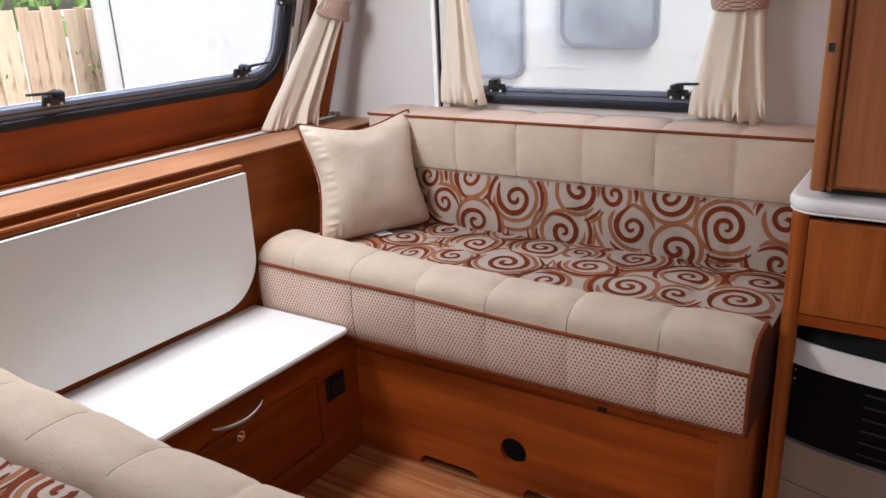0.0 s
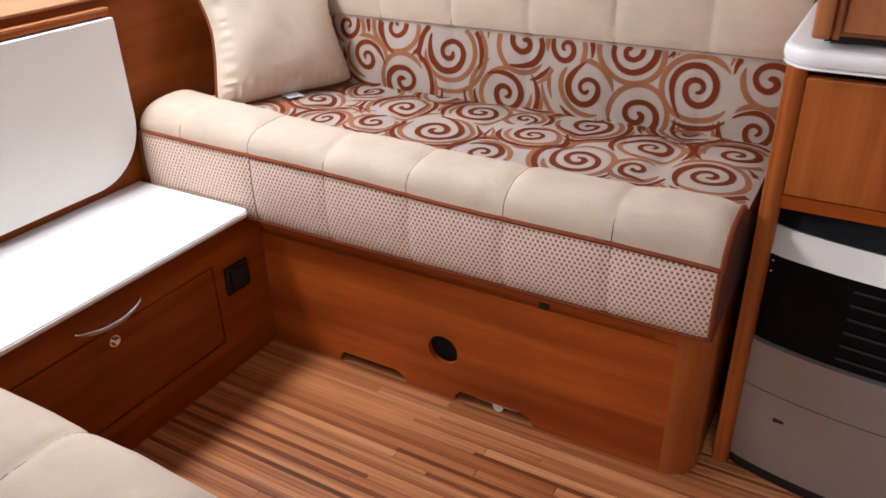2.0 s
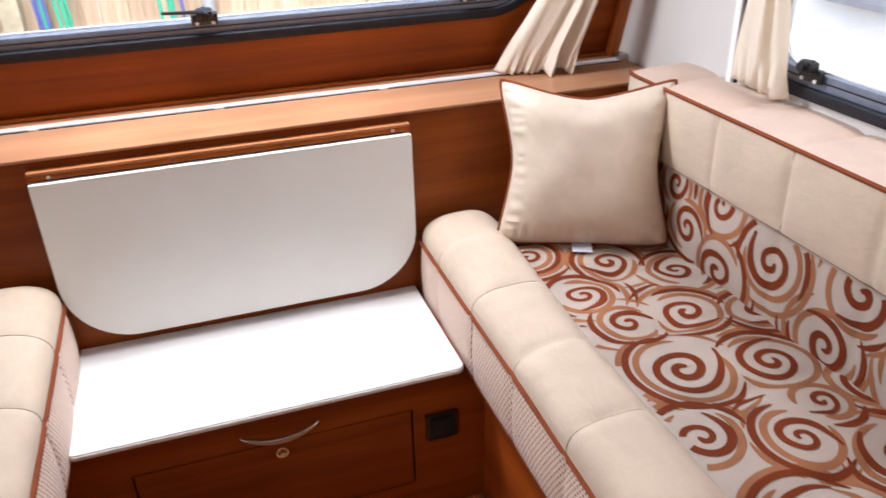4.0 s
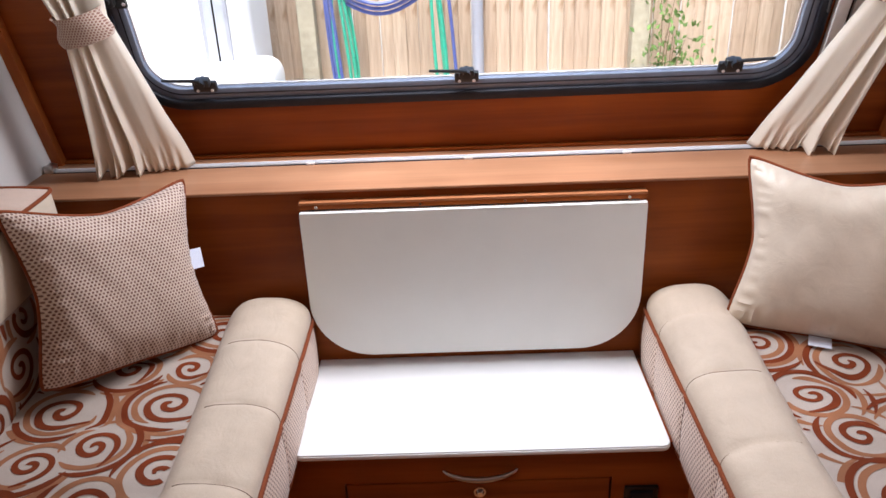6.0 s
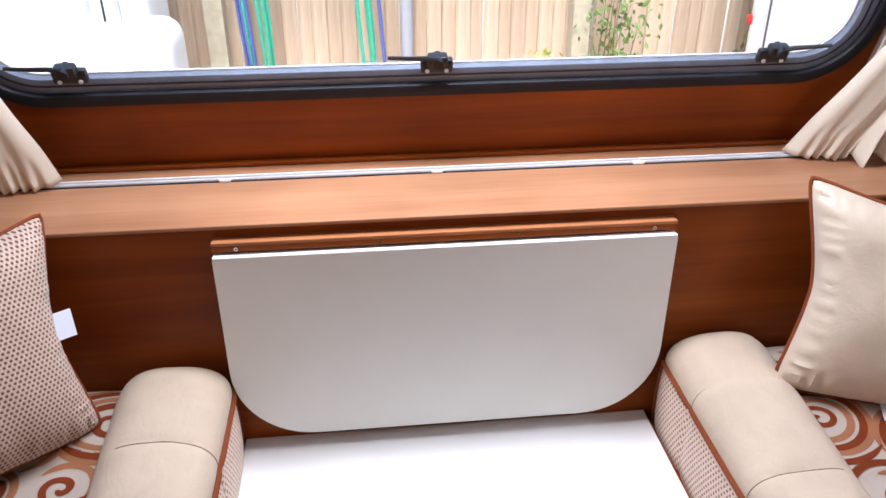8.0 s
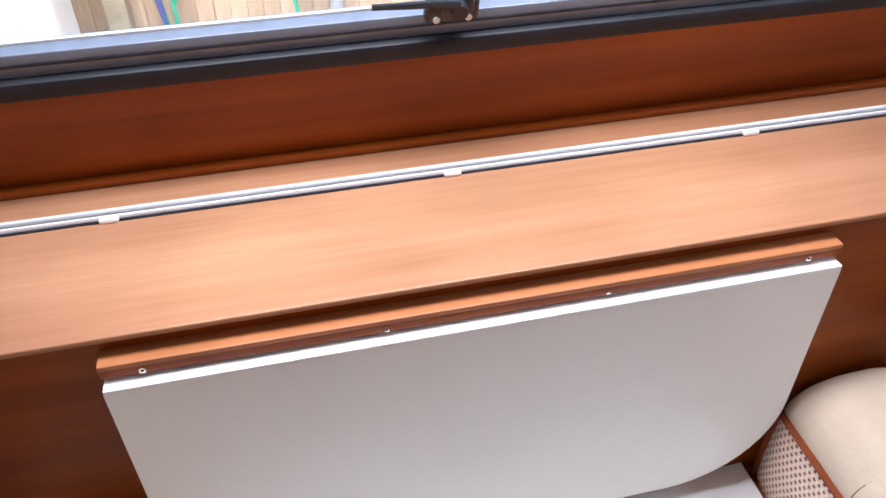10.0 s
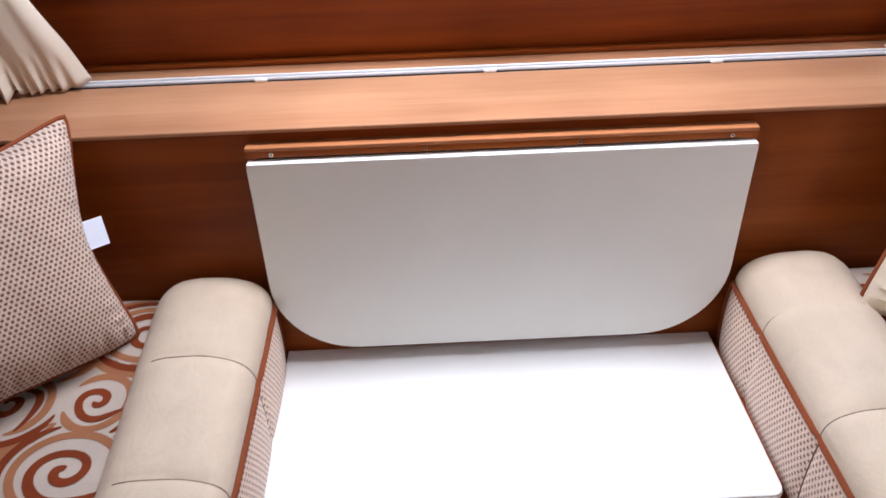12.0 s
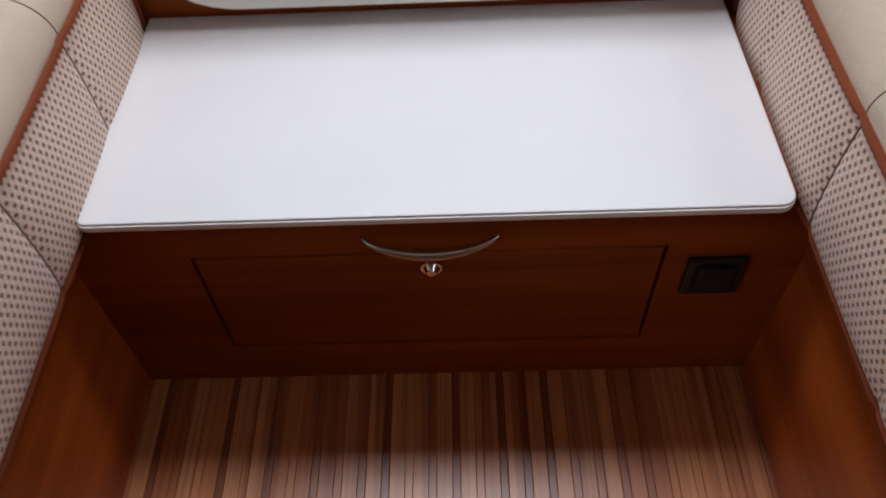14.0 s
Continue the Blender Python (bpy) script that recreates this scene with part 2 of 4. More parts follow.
def glass_material():
    m, nt, p = material("clear_acrylic")
    nt.nodes.remove(p)
    out = nt.nodes["Material Output"]
    tr = nt.nodes.new("ShaderNodeBsdfTransparent")
    tr.inputs[0].default_value = (0.95, 0.96, 0.96, 1)
    gl = nt.nodes.new("ShaderNodeBsdfGlossy")
    gl.inputs["Roughness"].default_value = 0.02
    lw = nt.nodes.new("ShaderNodeLayerWeight")
    gloss = calc(nt, "MULTIPLY_ADD", calc(nt, "POWER", lw.outputs["Facing"], 5.0), 0.5, 0.035)
    sh = nt.nodes.new("ShaderNodeMixShader")
    nt.links.new(gloss, sh.inputs[0])
    nt.links.new(tr.outputs[0], sh.inputs[1])
    nt.links.new(gl.outputs[0], sh.inputs[2])
    nt.links.new(sh.outputs[0], out.inputs[0])
    return m


GLASS = glass_material()


def fence_material():
    m, nt, p = material("weathered_fence_board")
    info = nt.nodes.new("ShaderNodeObjectInfo")
    fine = noise_tex(nt, coords(nt, (30, 30, 1.6)), 2.5, 6, 0.6)
    base = ramp(nt, info.outputs["Random"], [(0.0, (0.43, 0.325, 0.245)), (0.5, (0.49, 0.38, 0.29)), (1.0, (0.54, 0.43, 0.335))])
    knots = ramp(nt, noise_tex(nt, coords(nt, (9, 9, 5)), 1.0, 2), [(0.28, (0.6, 0.5, 0.4)), (0.36, (1, 1, 1))])
    col = mix(nt, 0.7, base, ramp(nt, fine, [(0.3, (0.6, 0.55, 0.5)), (0.65, (1.08, 1.07, 1.05))]), "MULTIPLY")
    nt.links.new(mix(nt, 0.8, col, knots, "MULTIPLY"), p.inputs["Base Color"])
    p.inputs["Roughness"].default_value = 0.85
    return m


FENCE_WOOD = fence_material()
POST_WOOD = plain("grey_green_post_wood", (0.40, 0.36, 0.27), 0.85, spots=30, vary=0.2)
CARAVAN_WHITE = plain("white_caravan_skin", (0.82, 0.82, 0.82), 0.3, spots=6, vary=0.03)
CARAVAN_GLASS = plain("grey_caravan_window", (0.40, 0.43, 0.48), 0.2, spots=5, vary=0.25)
CARAVAN_GREY = plain("dark_grey_trim", (0.09, 0.085, 0.085), 0.4, vary=0.2)
RED_LENS = plain("red_lamp_lens", (0.55, 0.03, 0.03), 0.2, vary=0.1)
HOSE_GREEN = plain("green_hose", (0.03, 0.36, 0.24), 0.4, vary=0.2)
HOSE_BLUE = plain("blue_hose", (0.07, 0.10, 0.32), 0.4, vary=0.2)
PIPE_GREY = plain("grey_drainpipe", (0.30, 0.31, 0.36), 0.5, vary=0.1)
LEAF = plain("green_leaf", (0.11, 0.20, 0.045), 0.55, spots=25, vary=0.4)
WEED_LEAF = plain("yellow_green_leaf", (0.30, 0.36, 0.05), 0.55, spots=25, vary=0.4)
TWIG = plain("brown_twig", (0.16, 0.11, 0.06), 0.8, vary=0.2)
GRAVEL = plain("grey_gravel_ground", (0.32, 0.30, 0.27), 0.95, spots=30, vary=0.3, relief=0.01)


# ---- mesh helpers ----
def link_mesh(name, bm, mat, smooth=True):
    bmesh.ops.recalc_face_normals(bm, faces=bm.faces)
    for f in bm.faces:
        f.smooth = smooth
    if smooth:
        # crease sharp corners, and the rims of broad flat faces beside narrow bevels
        for e in bm.edges:
            if len(e.link_faces) == 2:
                a, b = (f.calc_area() for f in e.link_faces)
                turn = e.calc_face_angle(0)
                if turn > 0.66 or (turn > 0.14 and max(a, b) > 12 * min(a, b)):
                    e.smooth = False
    me = bpy.data.meshes.new(name)
    bm.to_mesh(me)
    bm.free()
    me.materials.append(mat)
    return new(name, me)


def part(name, bm, mat, parent, label="", smooth=True):
    """One mesh, given in world coordinates, linked under a thing or a part."""
    ob = link_mesh(name, bm, mat, smooth)
    ob.parent = parent
    place = Vector(parent.location)
    up = parent.parent
    while up:
        place += up.location
        up = up.parent
    ob.data.transform(Matrix.Translation(-place))
    return tagged(ob, label)


def thing(name, place, label, category, group="", kind=""):
    ob = new(name)
    ob.empty_display_size = 0.05
    ob.location = place
    return tagged(ob, label, category, group, kind)


def setting(name, bm, mat, label="", category=""):
    return tagged(link_mesh(name, bm, mat), label, category, "", "structure")


def box(lo, hi, bevel=0.0, bm=None, seg=2):
    own = bmesh.new()
    lo, hi = Vector(lo), Vector(hi)
    bmesh.ops.create_cube(own, size=1.0, matrix=Matrix.LocRotScale((lo + hi) / 2, None, hi - lo))
    if bevel:
        bmesh.ops.bevel(own, geom=own.edges[:], offset=bevel, segments=seg, affect="EDGES", profile=0.5)
    if bm is None:
        return own
    return join(bm, own)


def join(bm, other, m=None):
    if m is not None:
        bmesh.ops.transform(other, matrix=m, verts=other.verts)
    me = bpy.data.meshes.new("join")
    other.to_mesh(me)
    other.free()
    bm.from_mesh(me)
    bpy.data.meshes.remove(me)
    return bm


def rod(a, b, r, n=12, r2=None):
    bm = bmesh.new()
    a, b = Vector(a), Vector(b)
    m = Matrix.Translation((a + b) / 2) @ (b - a).to_track_quat("Z", "Y").to_matrix().to_4x4()
    bmesh.ops.create_cone(bm, cap_ends=True, segments=n, radius1=r, radius2=r if r2 is None else r2, depth=(b - a).length, matrix=m)
    return bm


def tube(points, r, n=8, closed=False):
    """A round cord along points; r is a radius or a function of 0..1."""
    bm = bmesh.new()
    pts = [Vector(p) for p in points]
    count = len(pts)
    rings = []
    side = None
    for i, p in enumerate(pts):
        a = pts[i - 1] if i or closed else p
        b = pts[(i + 1) % count] if i + 1 < count or closed else p
        t = (b - a).normalized()
        if side is None:
            side = t.orthogonal().normalized()
        side = (side - t * side.dot(t)).normalized()
        other = t.cross(side)
        rad = r(i / max(1, count - 1)) if callable(r) else r
        rings.append([bm.verts.new(p + (side * math.cos(q) + other * math.sin(q)) * rad) for q in (2 * math.pi * k / n for k in range(n))])
    for i in range(count if closed else count - 1):
        a, b = rings[i], rings[(i + 1) % count]
        for k in range(n):
            bm.faces.new((a[k], a[(k + 1) % n], b[(k + 1) % n], b[k]))
    if not closed:
        bm.faces.new(rings[0][::-1])
        bm.faces.new(rings[-1])
    return bm


def rrect(x0, y0, x1, y1, r, seg=8, radii=None):
    """A rounded rectangle, anticlockwise; radii: one for each corner from the lower left."""
    rs = radii or (r, r, r, r)
    out = []
    for (cx, cy, sx, sy), rad, start in zip(((x0, y0, 1, 1), (x1, y0, -1, 1), (x1, y1, -1, -1), (x0, y1, 1, -1)), rs, (180, 270, 0, 90)):
        if rad <= 0:
            out.append((cx, cy))
            continue
        for k in range(seg + 1):
            a = radians(start + 90 * k / seg)
            out.append((cx + sx * rad + rad * math.cos(a), cy + sy * rad + rad * math.sin(a)))
    return out


def plate(outer, holes, depth, m, bevel=0.0):
    """A board with openings: outlines in its own plane, depth along its third axis, laid into the world by m."""
    bm = bmesh.new()
    edges = []
    for loop in (outer, *holes):
        vs = [bm.verts.new((x, y, 0)) for x, y in loop]
        edges += [bm.edges.new((vs[i], vs[(i + 1) % len(vs)])) for i in range(len(vs))]
    if holes:
        bmesh.ops.triangle_fill(bm, use_beauty=True, use_dissolve=False, edges=edges)
    else:
        bm.faces.new(bm.verts[:])
    got = bmesh.ops.extrude_face_region(bm, geom=bm.faces[:])
    bmesh.ops.translate(bm, vec=(0, 0, depth), verts=[v for v in got["geom"] if isinstance(v, bmesh.types.BMVert)])
    if bevel:
        rim = [e for e in bm.edges if len(e.link_faces) == 2 and e.calc_face_angle(0) > 1.0 and abs(e.verts[0].co.z - e.verts[1].co.z) < 1e-6]
        bmesh.ops.bevel(bm, geom=rim, offset=bevel, segments=2, affect="EDGES", profile=0.5)
    bmesh.ops.transform(bm, matrix=m, verts=bm.verts)
    return bm


def axes(origin, u, v):
    """A pose from an origin and two directions; the third is their cross product."""
    u, v = Vector(u).normalized(), Vector(v).normalized()
    w = u.cross(v)
    return Matrix(((u.x, v.x, w.x, origin[0]), (u.y, v.y, w.y, origin[1]), (u.z, v.z, w.z, origin[2]), (0, 0, 0, 1)))


def sheet(fn, nu, nv):
    """A grid fn(i / nu, j / nv)."""
    bm = bmesh.new()
    vs = [[bm.verts.new(fn(i / nu, j / nv)) for j in range(nv + 1)] for i in range(nu + 1)]
    for i in range(nu):
        for j in range(nv):
            bm.faces.new((vs[i][j], vs[i + 1][j], vs[i + 1][j + 1], vs[i][j + 1]))
    return bm


# ---- the shell of the caravan ----
HALF, CEIL, REAR = 1.0, 1.95, -3.6
SHELF_Z, LEAN_IN = 0.81, 0.33
FRONT_FOOT = 0.245
UP = Vector((0, -LEAN_IN, 1)).normalized()
FRONT = axes((0, FRONT_FOOT, SHELF_Z), (1, 0, 0), UP)        # front wall above the shelf; third axis points inwards
UPLEN = 1.2

setting("floor", box((-HALF, REAR, -0.05), (HALF, FRONT_FOOT + 0.05, -0.004)), DARK_VOID, "dark floor board under the laminate strips", "floor")
setting("ceiling", box((-HALF - 0.03, REAR - 0.03, CEIL), (HALF + 0.03, -0.10, CEIL + 0.03)), CEILING_BOARD, "white lined ceiling", "ceiling")
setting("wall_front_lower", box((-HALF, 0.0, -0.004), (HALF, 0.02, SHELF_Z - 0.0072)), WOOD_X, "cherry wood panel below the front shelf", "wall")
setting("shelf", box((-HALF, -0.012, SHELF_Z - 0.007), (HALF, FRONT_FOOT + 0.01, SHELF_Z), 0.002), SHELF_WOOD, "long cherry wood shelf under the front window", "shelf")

setting("trim", box((-0.976, FRONT_FOOT - 0.017, SHELF_Z + 0.0003), (0.976, FRONT_FOOT - 0.001, SHELF_Z + 0.009), 0.003), WOOD_X, "thin wooden bead where the front panel meets the shelf", "trim")
WIN_F = rrect(-0.735, 0.170, 0.735, 0.80, 0.10)
m_front = FRONT @ Matrix.Translation((0, 0, -0.03))
setting("wall_front_upper", plate([(-HALF, 0), (HALF, 0), (HALF, UPLEN), (-HALF, UPLEN)], [WIN_F], 0.03, m_front), WOOD_X, "cherry wood panel round the front window, shade in its colour", "wall")

# side walls, in a plane whose first axis runs to the rear and whose second points up
WIN_S = rrect(0.33, 0.905, 1.115, 1.5, 0.07)
SIDE_OUT = [(-0.27, -0.05), (3.6, -0.05), (3.6, CEIL), (0.125, CEIL), (-0.27, 0.80)]
m_right = axes((HALF, 0, 0), (0, -1, 0), (0, 0, 1))          # third axis points to -x
m_left = axes((-HALF - 0.03, 0, 0), (0, -1, 0), (0, 0, 1))
setting("wall_right", plate(SIDE_OUT, [WIN_S], 0.03, m_right @ Matrix.Translation((0, 0, -0.03))), WALL_BOARD, "cream wallboard side wall with a window", "wall")
CLOSE_Y = -1.26                                                # behind this the left wall steps out to added unseen walls that block daylight
setting("wall_left", plate([(-0.27, -0.05), (-CLOSE_Y, -0.05), (-CLOSE_Y, CEIL), (0.125, CEIL), (-0.27, 0.80)], [], 0.03, m_left @ Matrix.Translation((0, 0, -0.03))), WALL_BOARD, "cream wallboard side wall", "wall")
# closing walls out of view, added to keep stray daylight from the room
setting("wall_unseen_left", box((-1.58, REAR, -0.05), (-1.55, CLOSE_Y + 0.03, CEIL)), WOOD_Z, "unseen wooden wall added to close the left rear", "wall")
setting("wall_unseen_step", box((-1.55, CLOSE_Y, -0.05), (-1.03, CLOSE_Y + 0.03, CEIL)), WOOD_Z, "unseen wooden wall added to close the left rear", "wall")
setting("floor_unseen", box((-1.55, REAR, -0.05), (-1.0, CLOSE_Y, -0.004)), WOOD_Y, "unseen wooden floor between the added closing walls", "floor")
setting("ceiling_unseen", box((-1.58, REAR, CEIL), (-1.031, CLOSE_Y + 0.03, CEIL + 0.03)), CEILING_BOARD, "white lined ceiling", "ceiling")
# also unseen; wood instead of cream keeps bounced light low
setting("wall_rear", box((-1.55, REAR - 0.03, -0.05), (HALF, REAR, CEIL)), WOOD_Z, "unseen rear wall, in wood to lower the bounced light", "wall")
# dark wood corner posts where the front panel meets the side walls
for s in (-1, 1):
    q = FRONT @ Matrix.Translation((s * (HALF - 0.012), 0, 0))
    bm = bmesh.new()
    bmesh.ops.create_cube(bm, size=1, matrix=q @ Matrix.Translation((0, UPLEN / 2, 0.012)) @ Matrix.Diagonal((0.024, UPLEN, 0.024, 1)))
    setting("trim", bm, WOOD_Z, "dark wood corner trim beside the front window", "trim")


def window_unit(name, m, loop, label):
    """A black rubber rim, a grey inner channel and a clear pane in an opening; m's third axis points into the room."""
    xs, ys = [p[0] for p in loop], [p[1] for p in loop]
    x0, x1, y0, y1 = min(xs), max(xs), min(ys), max(ys)
    r = 0.10 if x1 - x0 > 1.2 else 0.07
    top = thing(name, m.translation, label, "window", "", "structure")
    g = lambda d: rrect(x0 + d, y0 + d, x1 - d, y1 - d, max(0.02, r - d))
    part("rubber_seal", plate(g(-0.027), [g(-0.004)], 0.02, m @ Matrix.Translation((0, 0, -0.006)), 0.004), BLACK_RUBBER, top, "black rubber seal")
    part("window_frame", plate(g(-0.0045), [g(0.023)], 0.022, m @ Matrix.Translation((0, 0, -0.017)), 0.002), GREY_CHANNEL, top, "grey moulded rim")
    part("rim_line", plate(g(0.009), [g(0.0115)], 0.002, m @ Matrix.Translation((0, 0, 0.0045))), BLACK_RUBBER, top)
    pane = part("pane", plate(g(0.019), [], 0.004, m @ Matrix.Translation((0, 0, -0.016))), GLASS, top, "clear acrylic pane")
    pane.visible_shadow = False
    part("pane_edge", plate(g(0.022), [g(0.026)], 0.003, m @ Matrix.Translation((0, 0, -0.011))), CLIP_CLEAR, top, "milky bevelled pane edge")
    return top


def latch(parent, m, side, reach=1.0):
    """A window catch: a base with two bright screws, a round boss and a lever to one side."""
    m = m @ Matrix.Diagonal((1.0, 1.0, 0.95, 1))
    bm = box((-0.027, -0.013, 0.0), (0.027, 0.012, 0.014), 0.004)
    join(bm, box((-0.017, 0.006, 0.008), (0.017, 0.026, 0.030), 0.005))
    join(bm, rod((0, 0.018, 0.008), (0, 0.018, 0.040), 0.0085))
    bmesh.ops.transform(bm, matrix=m, verts=bm.verts)
    base = part("window_latch", bm, BLACK_PLASTIC, parent, "black plastic window catch")
    q = [(side * reach * a, b, 0.036) for a, b in ((0.0, 0.026), (0.02, 0.029), (0.05, 0.030), (0.082, 0.032))]
    bm = tube([m @ Vector(p) for p in q], lambda t: 0.0046 - 0.0016 * t)
    part("lever", bm, BLACK_PLASTIC, base)
    for sx in (-1, 1):
        bm = rod((sx * 0.016, -0.008, 0.008), (sx * 0.016, -0.008, 0.0155), 0.0036, 10)
        bmesh.ops.transform(bm, matrix=m, verts=bm.verts)
        part("screw", bm, SCREW_WHITE, base)


front_window = window_unit("window_1", FRONT, WIN_F, "wide front window with black rubber seal and three catches")
for lx, side in ((-0.586, -1), (-0.002, -1), (0.580, 1)):
    latch(front_window, FRONT @ Matrix.Translation((lx, 0.205, 0.006)), side)
latch(front_window, FRONT @ Matrix.Translation((-0.713, 0.42, 0.004)) @ pose(0, 0, 0, 0, 0, 90), -1)
latch(front_window, FRONT @ Matrix.Translation((0.713, 0.42, 0.004)) @ pose(0, 0, 0, 0, 0, -90), 1)
right_window = window_unit("window_2", m_right, WIN_S, "side window with black seal above the sofa back")
latch(right_window, m_right @ Matrix.Translation((0.452, 0.925, 0.004)), 1, 0.35)
latch(right_window, m_right @ Matrix.Translation((0.985, 0.925, 0.004)), 1)
latch(right_window, m_right @ Matrix.Translation((1.088, 1.15, 0.004)) @ pose(0, 0, 0, 0, 0, -90), -1)

# upright blind channels beside the windows
for s in (-1, 1):
    top = thing("blind_channel", FRONT @ Vector((s * 0.80, 0, 0)), "cream upright blind channel beside the front window", "blind rail")
    for a, b, d, mat, nm in ((0.772, 0.80, 0.016, WHITE_EDGE, "channel"), (0.803, 0.806, 0.012, BLACK_PLASTIC, "brush_strip"), (0.809, 0.835, 0.014, WALL_BOARD, "side_strip")):
        u0, u1 = sorted((s * a, s * b))
        part(nm, plate([(u0, 0.06), (u1, 0.06), (u1, 0.95), (u0, 0.95)], [], d, FRONT @ Matrix.Translation((0, 0, 0.001)), 0.002), mat, top)
top = thing("blind_channel", (HALF, -0.25, 0.87), "white upright blind channel beside the side window", "blind rail")
for a, b, d, mat, nm in ((0.236, 0.252, 0.02, WHITE_EDGE, "channel"), (0.255, 0.2585, 0.016, BLACK_PLASTIC, "brush_strip"), (0.262, 0.29, 0.012, WALL_BOARD, "side_strip")):
    part(nm, plate([(a, 0.86), (b, 0.86), (b, 1.7), (a, 1.7)], [], d, m_right @ Matrix.Translation((0, 0, 0.001)), 0.002), mat, top)

# ---- shelf rail ----
rail = thing("shelf_rail", (0, 0.172, SHELF_Z), "slim white fiddle rail with clear clips along the shelf", "rail")
bm = box((-0.975, 0.1650, SHELF_Z + 0.0005), (0.975, 0.1678, SHELF_Z + 0.0062), 0.001)
join(bm, box((-0.975, 0.1738, SHELF_Z + 0.0005), (0.975, 0.1780, SHELF_Z + 0.0075), 0.0012))
part("bar", bm, RAIL_WHITE, rail, "white bar with a groove")
# black in the groove; its front margin paints the rail's shadow line
part("groove", box((-0.975, 0.1618, SHELF_Z + 0.0003), (0.975, 0.1735, SHELF_Z + 0.0016)), BLACK_RUBBER, rail)
for cx in (-0.369, -0.003, 0.363):
    part("clip", box((cx - 0.010, 0.159, SHELF_Z), (cx + 0.010, 0.1663, SHELF_Z + 0.006), 0.002), CLIP_CLEAR, rail, "clear plastic clip")
for s in (-1, 1):
    part("end_stop", box((s * 0.982 - 0.012, 0.16, SHELF_Z), (s * 0.982 + 0.012, 0.188, SHELF_Z + 0.02), 0.004), ALUMINIUM, rail)

# ---- hanging flap table and its batten ----
flap = thing("flap_table", (0, -0.02, 0.40), "folded off-white flap table hanging on the front panel", "table")
m_flap = axes((0, -0.017, 0), (1, 0, 0), (0, 0, 1))
part("tabletop", plate(rrect(-0.369, 0.411, 0.369, 0.7625, 0, 12, (0.135, 0.135, 0.004, 0.004)), [], 0.016, m_flap, 0.0015), FLAP_WHITE, flap, "off-white laminate board with rounded lower corners")
part("edge_strip", box((-0.368, -0.0335, 0.762), (0.368, -0.0165, 0.7655), 0.001), WHITE_EDGE, flap, "bright white top edge")
# black strip put in for the dark of the gap under the batten
part("hinge", box((-0.355, -0.0160, 0.752), (0.355, -0.001, 0.7698), 0.001), BLACK_PLASTIC, flap, "black hinge strip put in for the dark gap over the flap")
batten = thing("batten", (0, -0.012, 0.78), "orange wooden batten screwed to the panel above the flap", "batten")
part("strip", box((-0.369, -0.0235, 0.7802), (0.369, -0.0005, 0.7862), 0.0012), EDGE_WOOD, batten, "orange upper edge")
# front face of the batten, its shade put in as darker wood
part("screwed_strip", box((-0.3685, -0.0225, 0.7700), (0.3685, -0.0165, 0.7800), 0.0006), WOOD_X, batten, "screwed strip, darkened for its shade")
for sx in (-0.332, -0.111, 0.111, 0.331):
    bm = rod((sx, -0.0220, 0.7752), (sx, -0.0246, 0.7752), 0.0033, 12)
    screw = part("screw", bm, CHROME, batten)
    part("screw_slot", rod((sx, -0.0245, 0.7752), (sx, -0.0250, 0.7752), 0.0015, 8), BLACK_PLASTIC, screw)

# ---- chest between the sofas ----
CY, CT = -0.319, 0.382
chest = thing("chest", (0, -0.16, 0), "cherry wood chest with a drop door between the sofas", "chest")
part("body", box((-0.40, CY + 0.016, 0), (0.40, -0.001, CT - 0.014)), WOOD_X, chest)
m_chest = axes((0, CY + 0.016, 0), (1, 0, 0), (0, 0, 1))
DOORW = rrect(-0.281, 0.085, 0.262, 0.2845, 0)
part("front_panel", plate(rrect(-0.42, 0.0, 0.42, CT - 0.014, 0), [DOORW], 0.016, m_chest), WOOD_X, chest)
door = part("door", plate(rrect(-0.2772, 0.0888, 0.2582, 0.2802, 0), [], 0.0155, m_chest, 0.002), WOOD_X, chest, "drop-down cherry wood door")
part("top", plate(rrect(-0.366, -0.347, 0.368, -0.001, 0, 6, (0.012, 0.018, 0, 0)), [], 0.014, Matrix.Translation((0, 0, CT - 0.014)), 0.002), WHITE_TOP, chest, "bright white laminate top")
part("top_edging", plate(rrect(-0.3665, -0.349, 0.3685, -0.30, 0, 6, (0.013, 0.019, 0, 0)), [], 0.0085, Matrix.Translation((0, 0, CT - 0.0115)), 0.002), WHITE_EDGE, chest, "white edge strip")


def bow(t):
    x = -0.079 + 0.149 * t
    k = 1 - (2 * t - 1) ** 2
    return (x, CY - 0.003 - 0.015 * max(0.0, k) ** 0.6, 0.314 - 0.013 * k)


bm = tube([bow(i / 24) for i in range(25)], lambda t: 0.0022 + 0.0042 * max(0.0, math.sin(math.pi * t)) ** 0.7, 10)
part("handle", bm, ALUMINIUM, chest, "curved silver bow handle")
bm = rod((-0.006, CY + 0.002, 0.257), (-0.006, CY - 0.004, 0.257), 0.0125, 20)
join(bm, rod((-0.006, CY - 0.003, 0.257), (-0.006, CY - 0.011, 0.257), 0.010, 20, 0.0055))
part("lock", bm, CHROME, chest, "round chrome push lock")
socket = thing("socket", (0.323, CY, 0.228), "black square socket with a flap on the chest front", "socket")
part("plate", box((0.288, CY - 0.008, 0.195), (0.357, CY + 0.001, 0.262), 0.003), BLACK_PLASTIC, socket)
part("cover", box((0.299, CY - 0.013, 0.204), (0.346, CY - 0.0075, 0.253), 0.004), BLACK_RUBBER, socket)

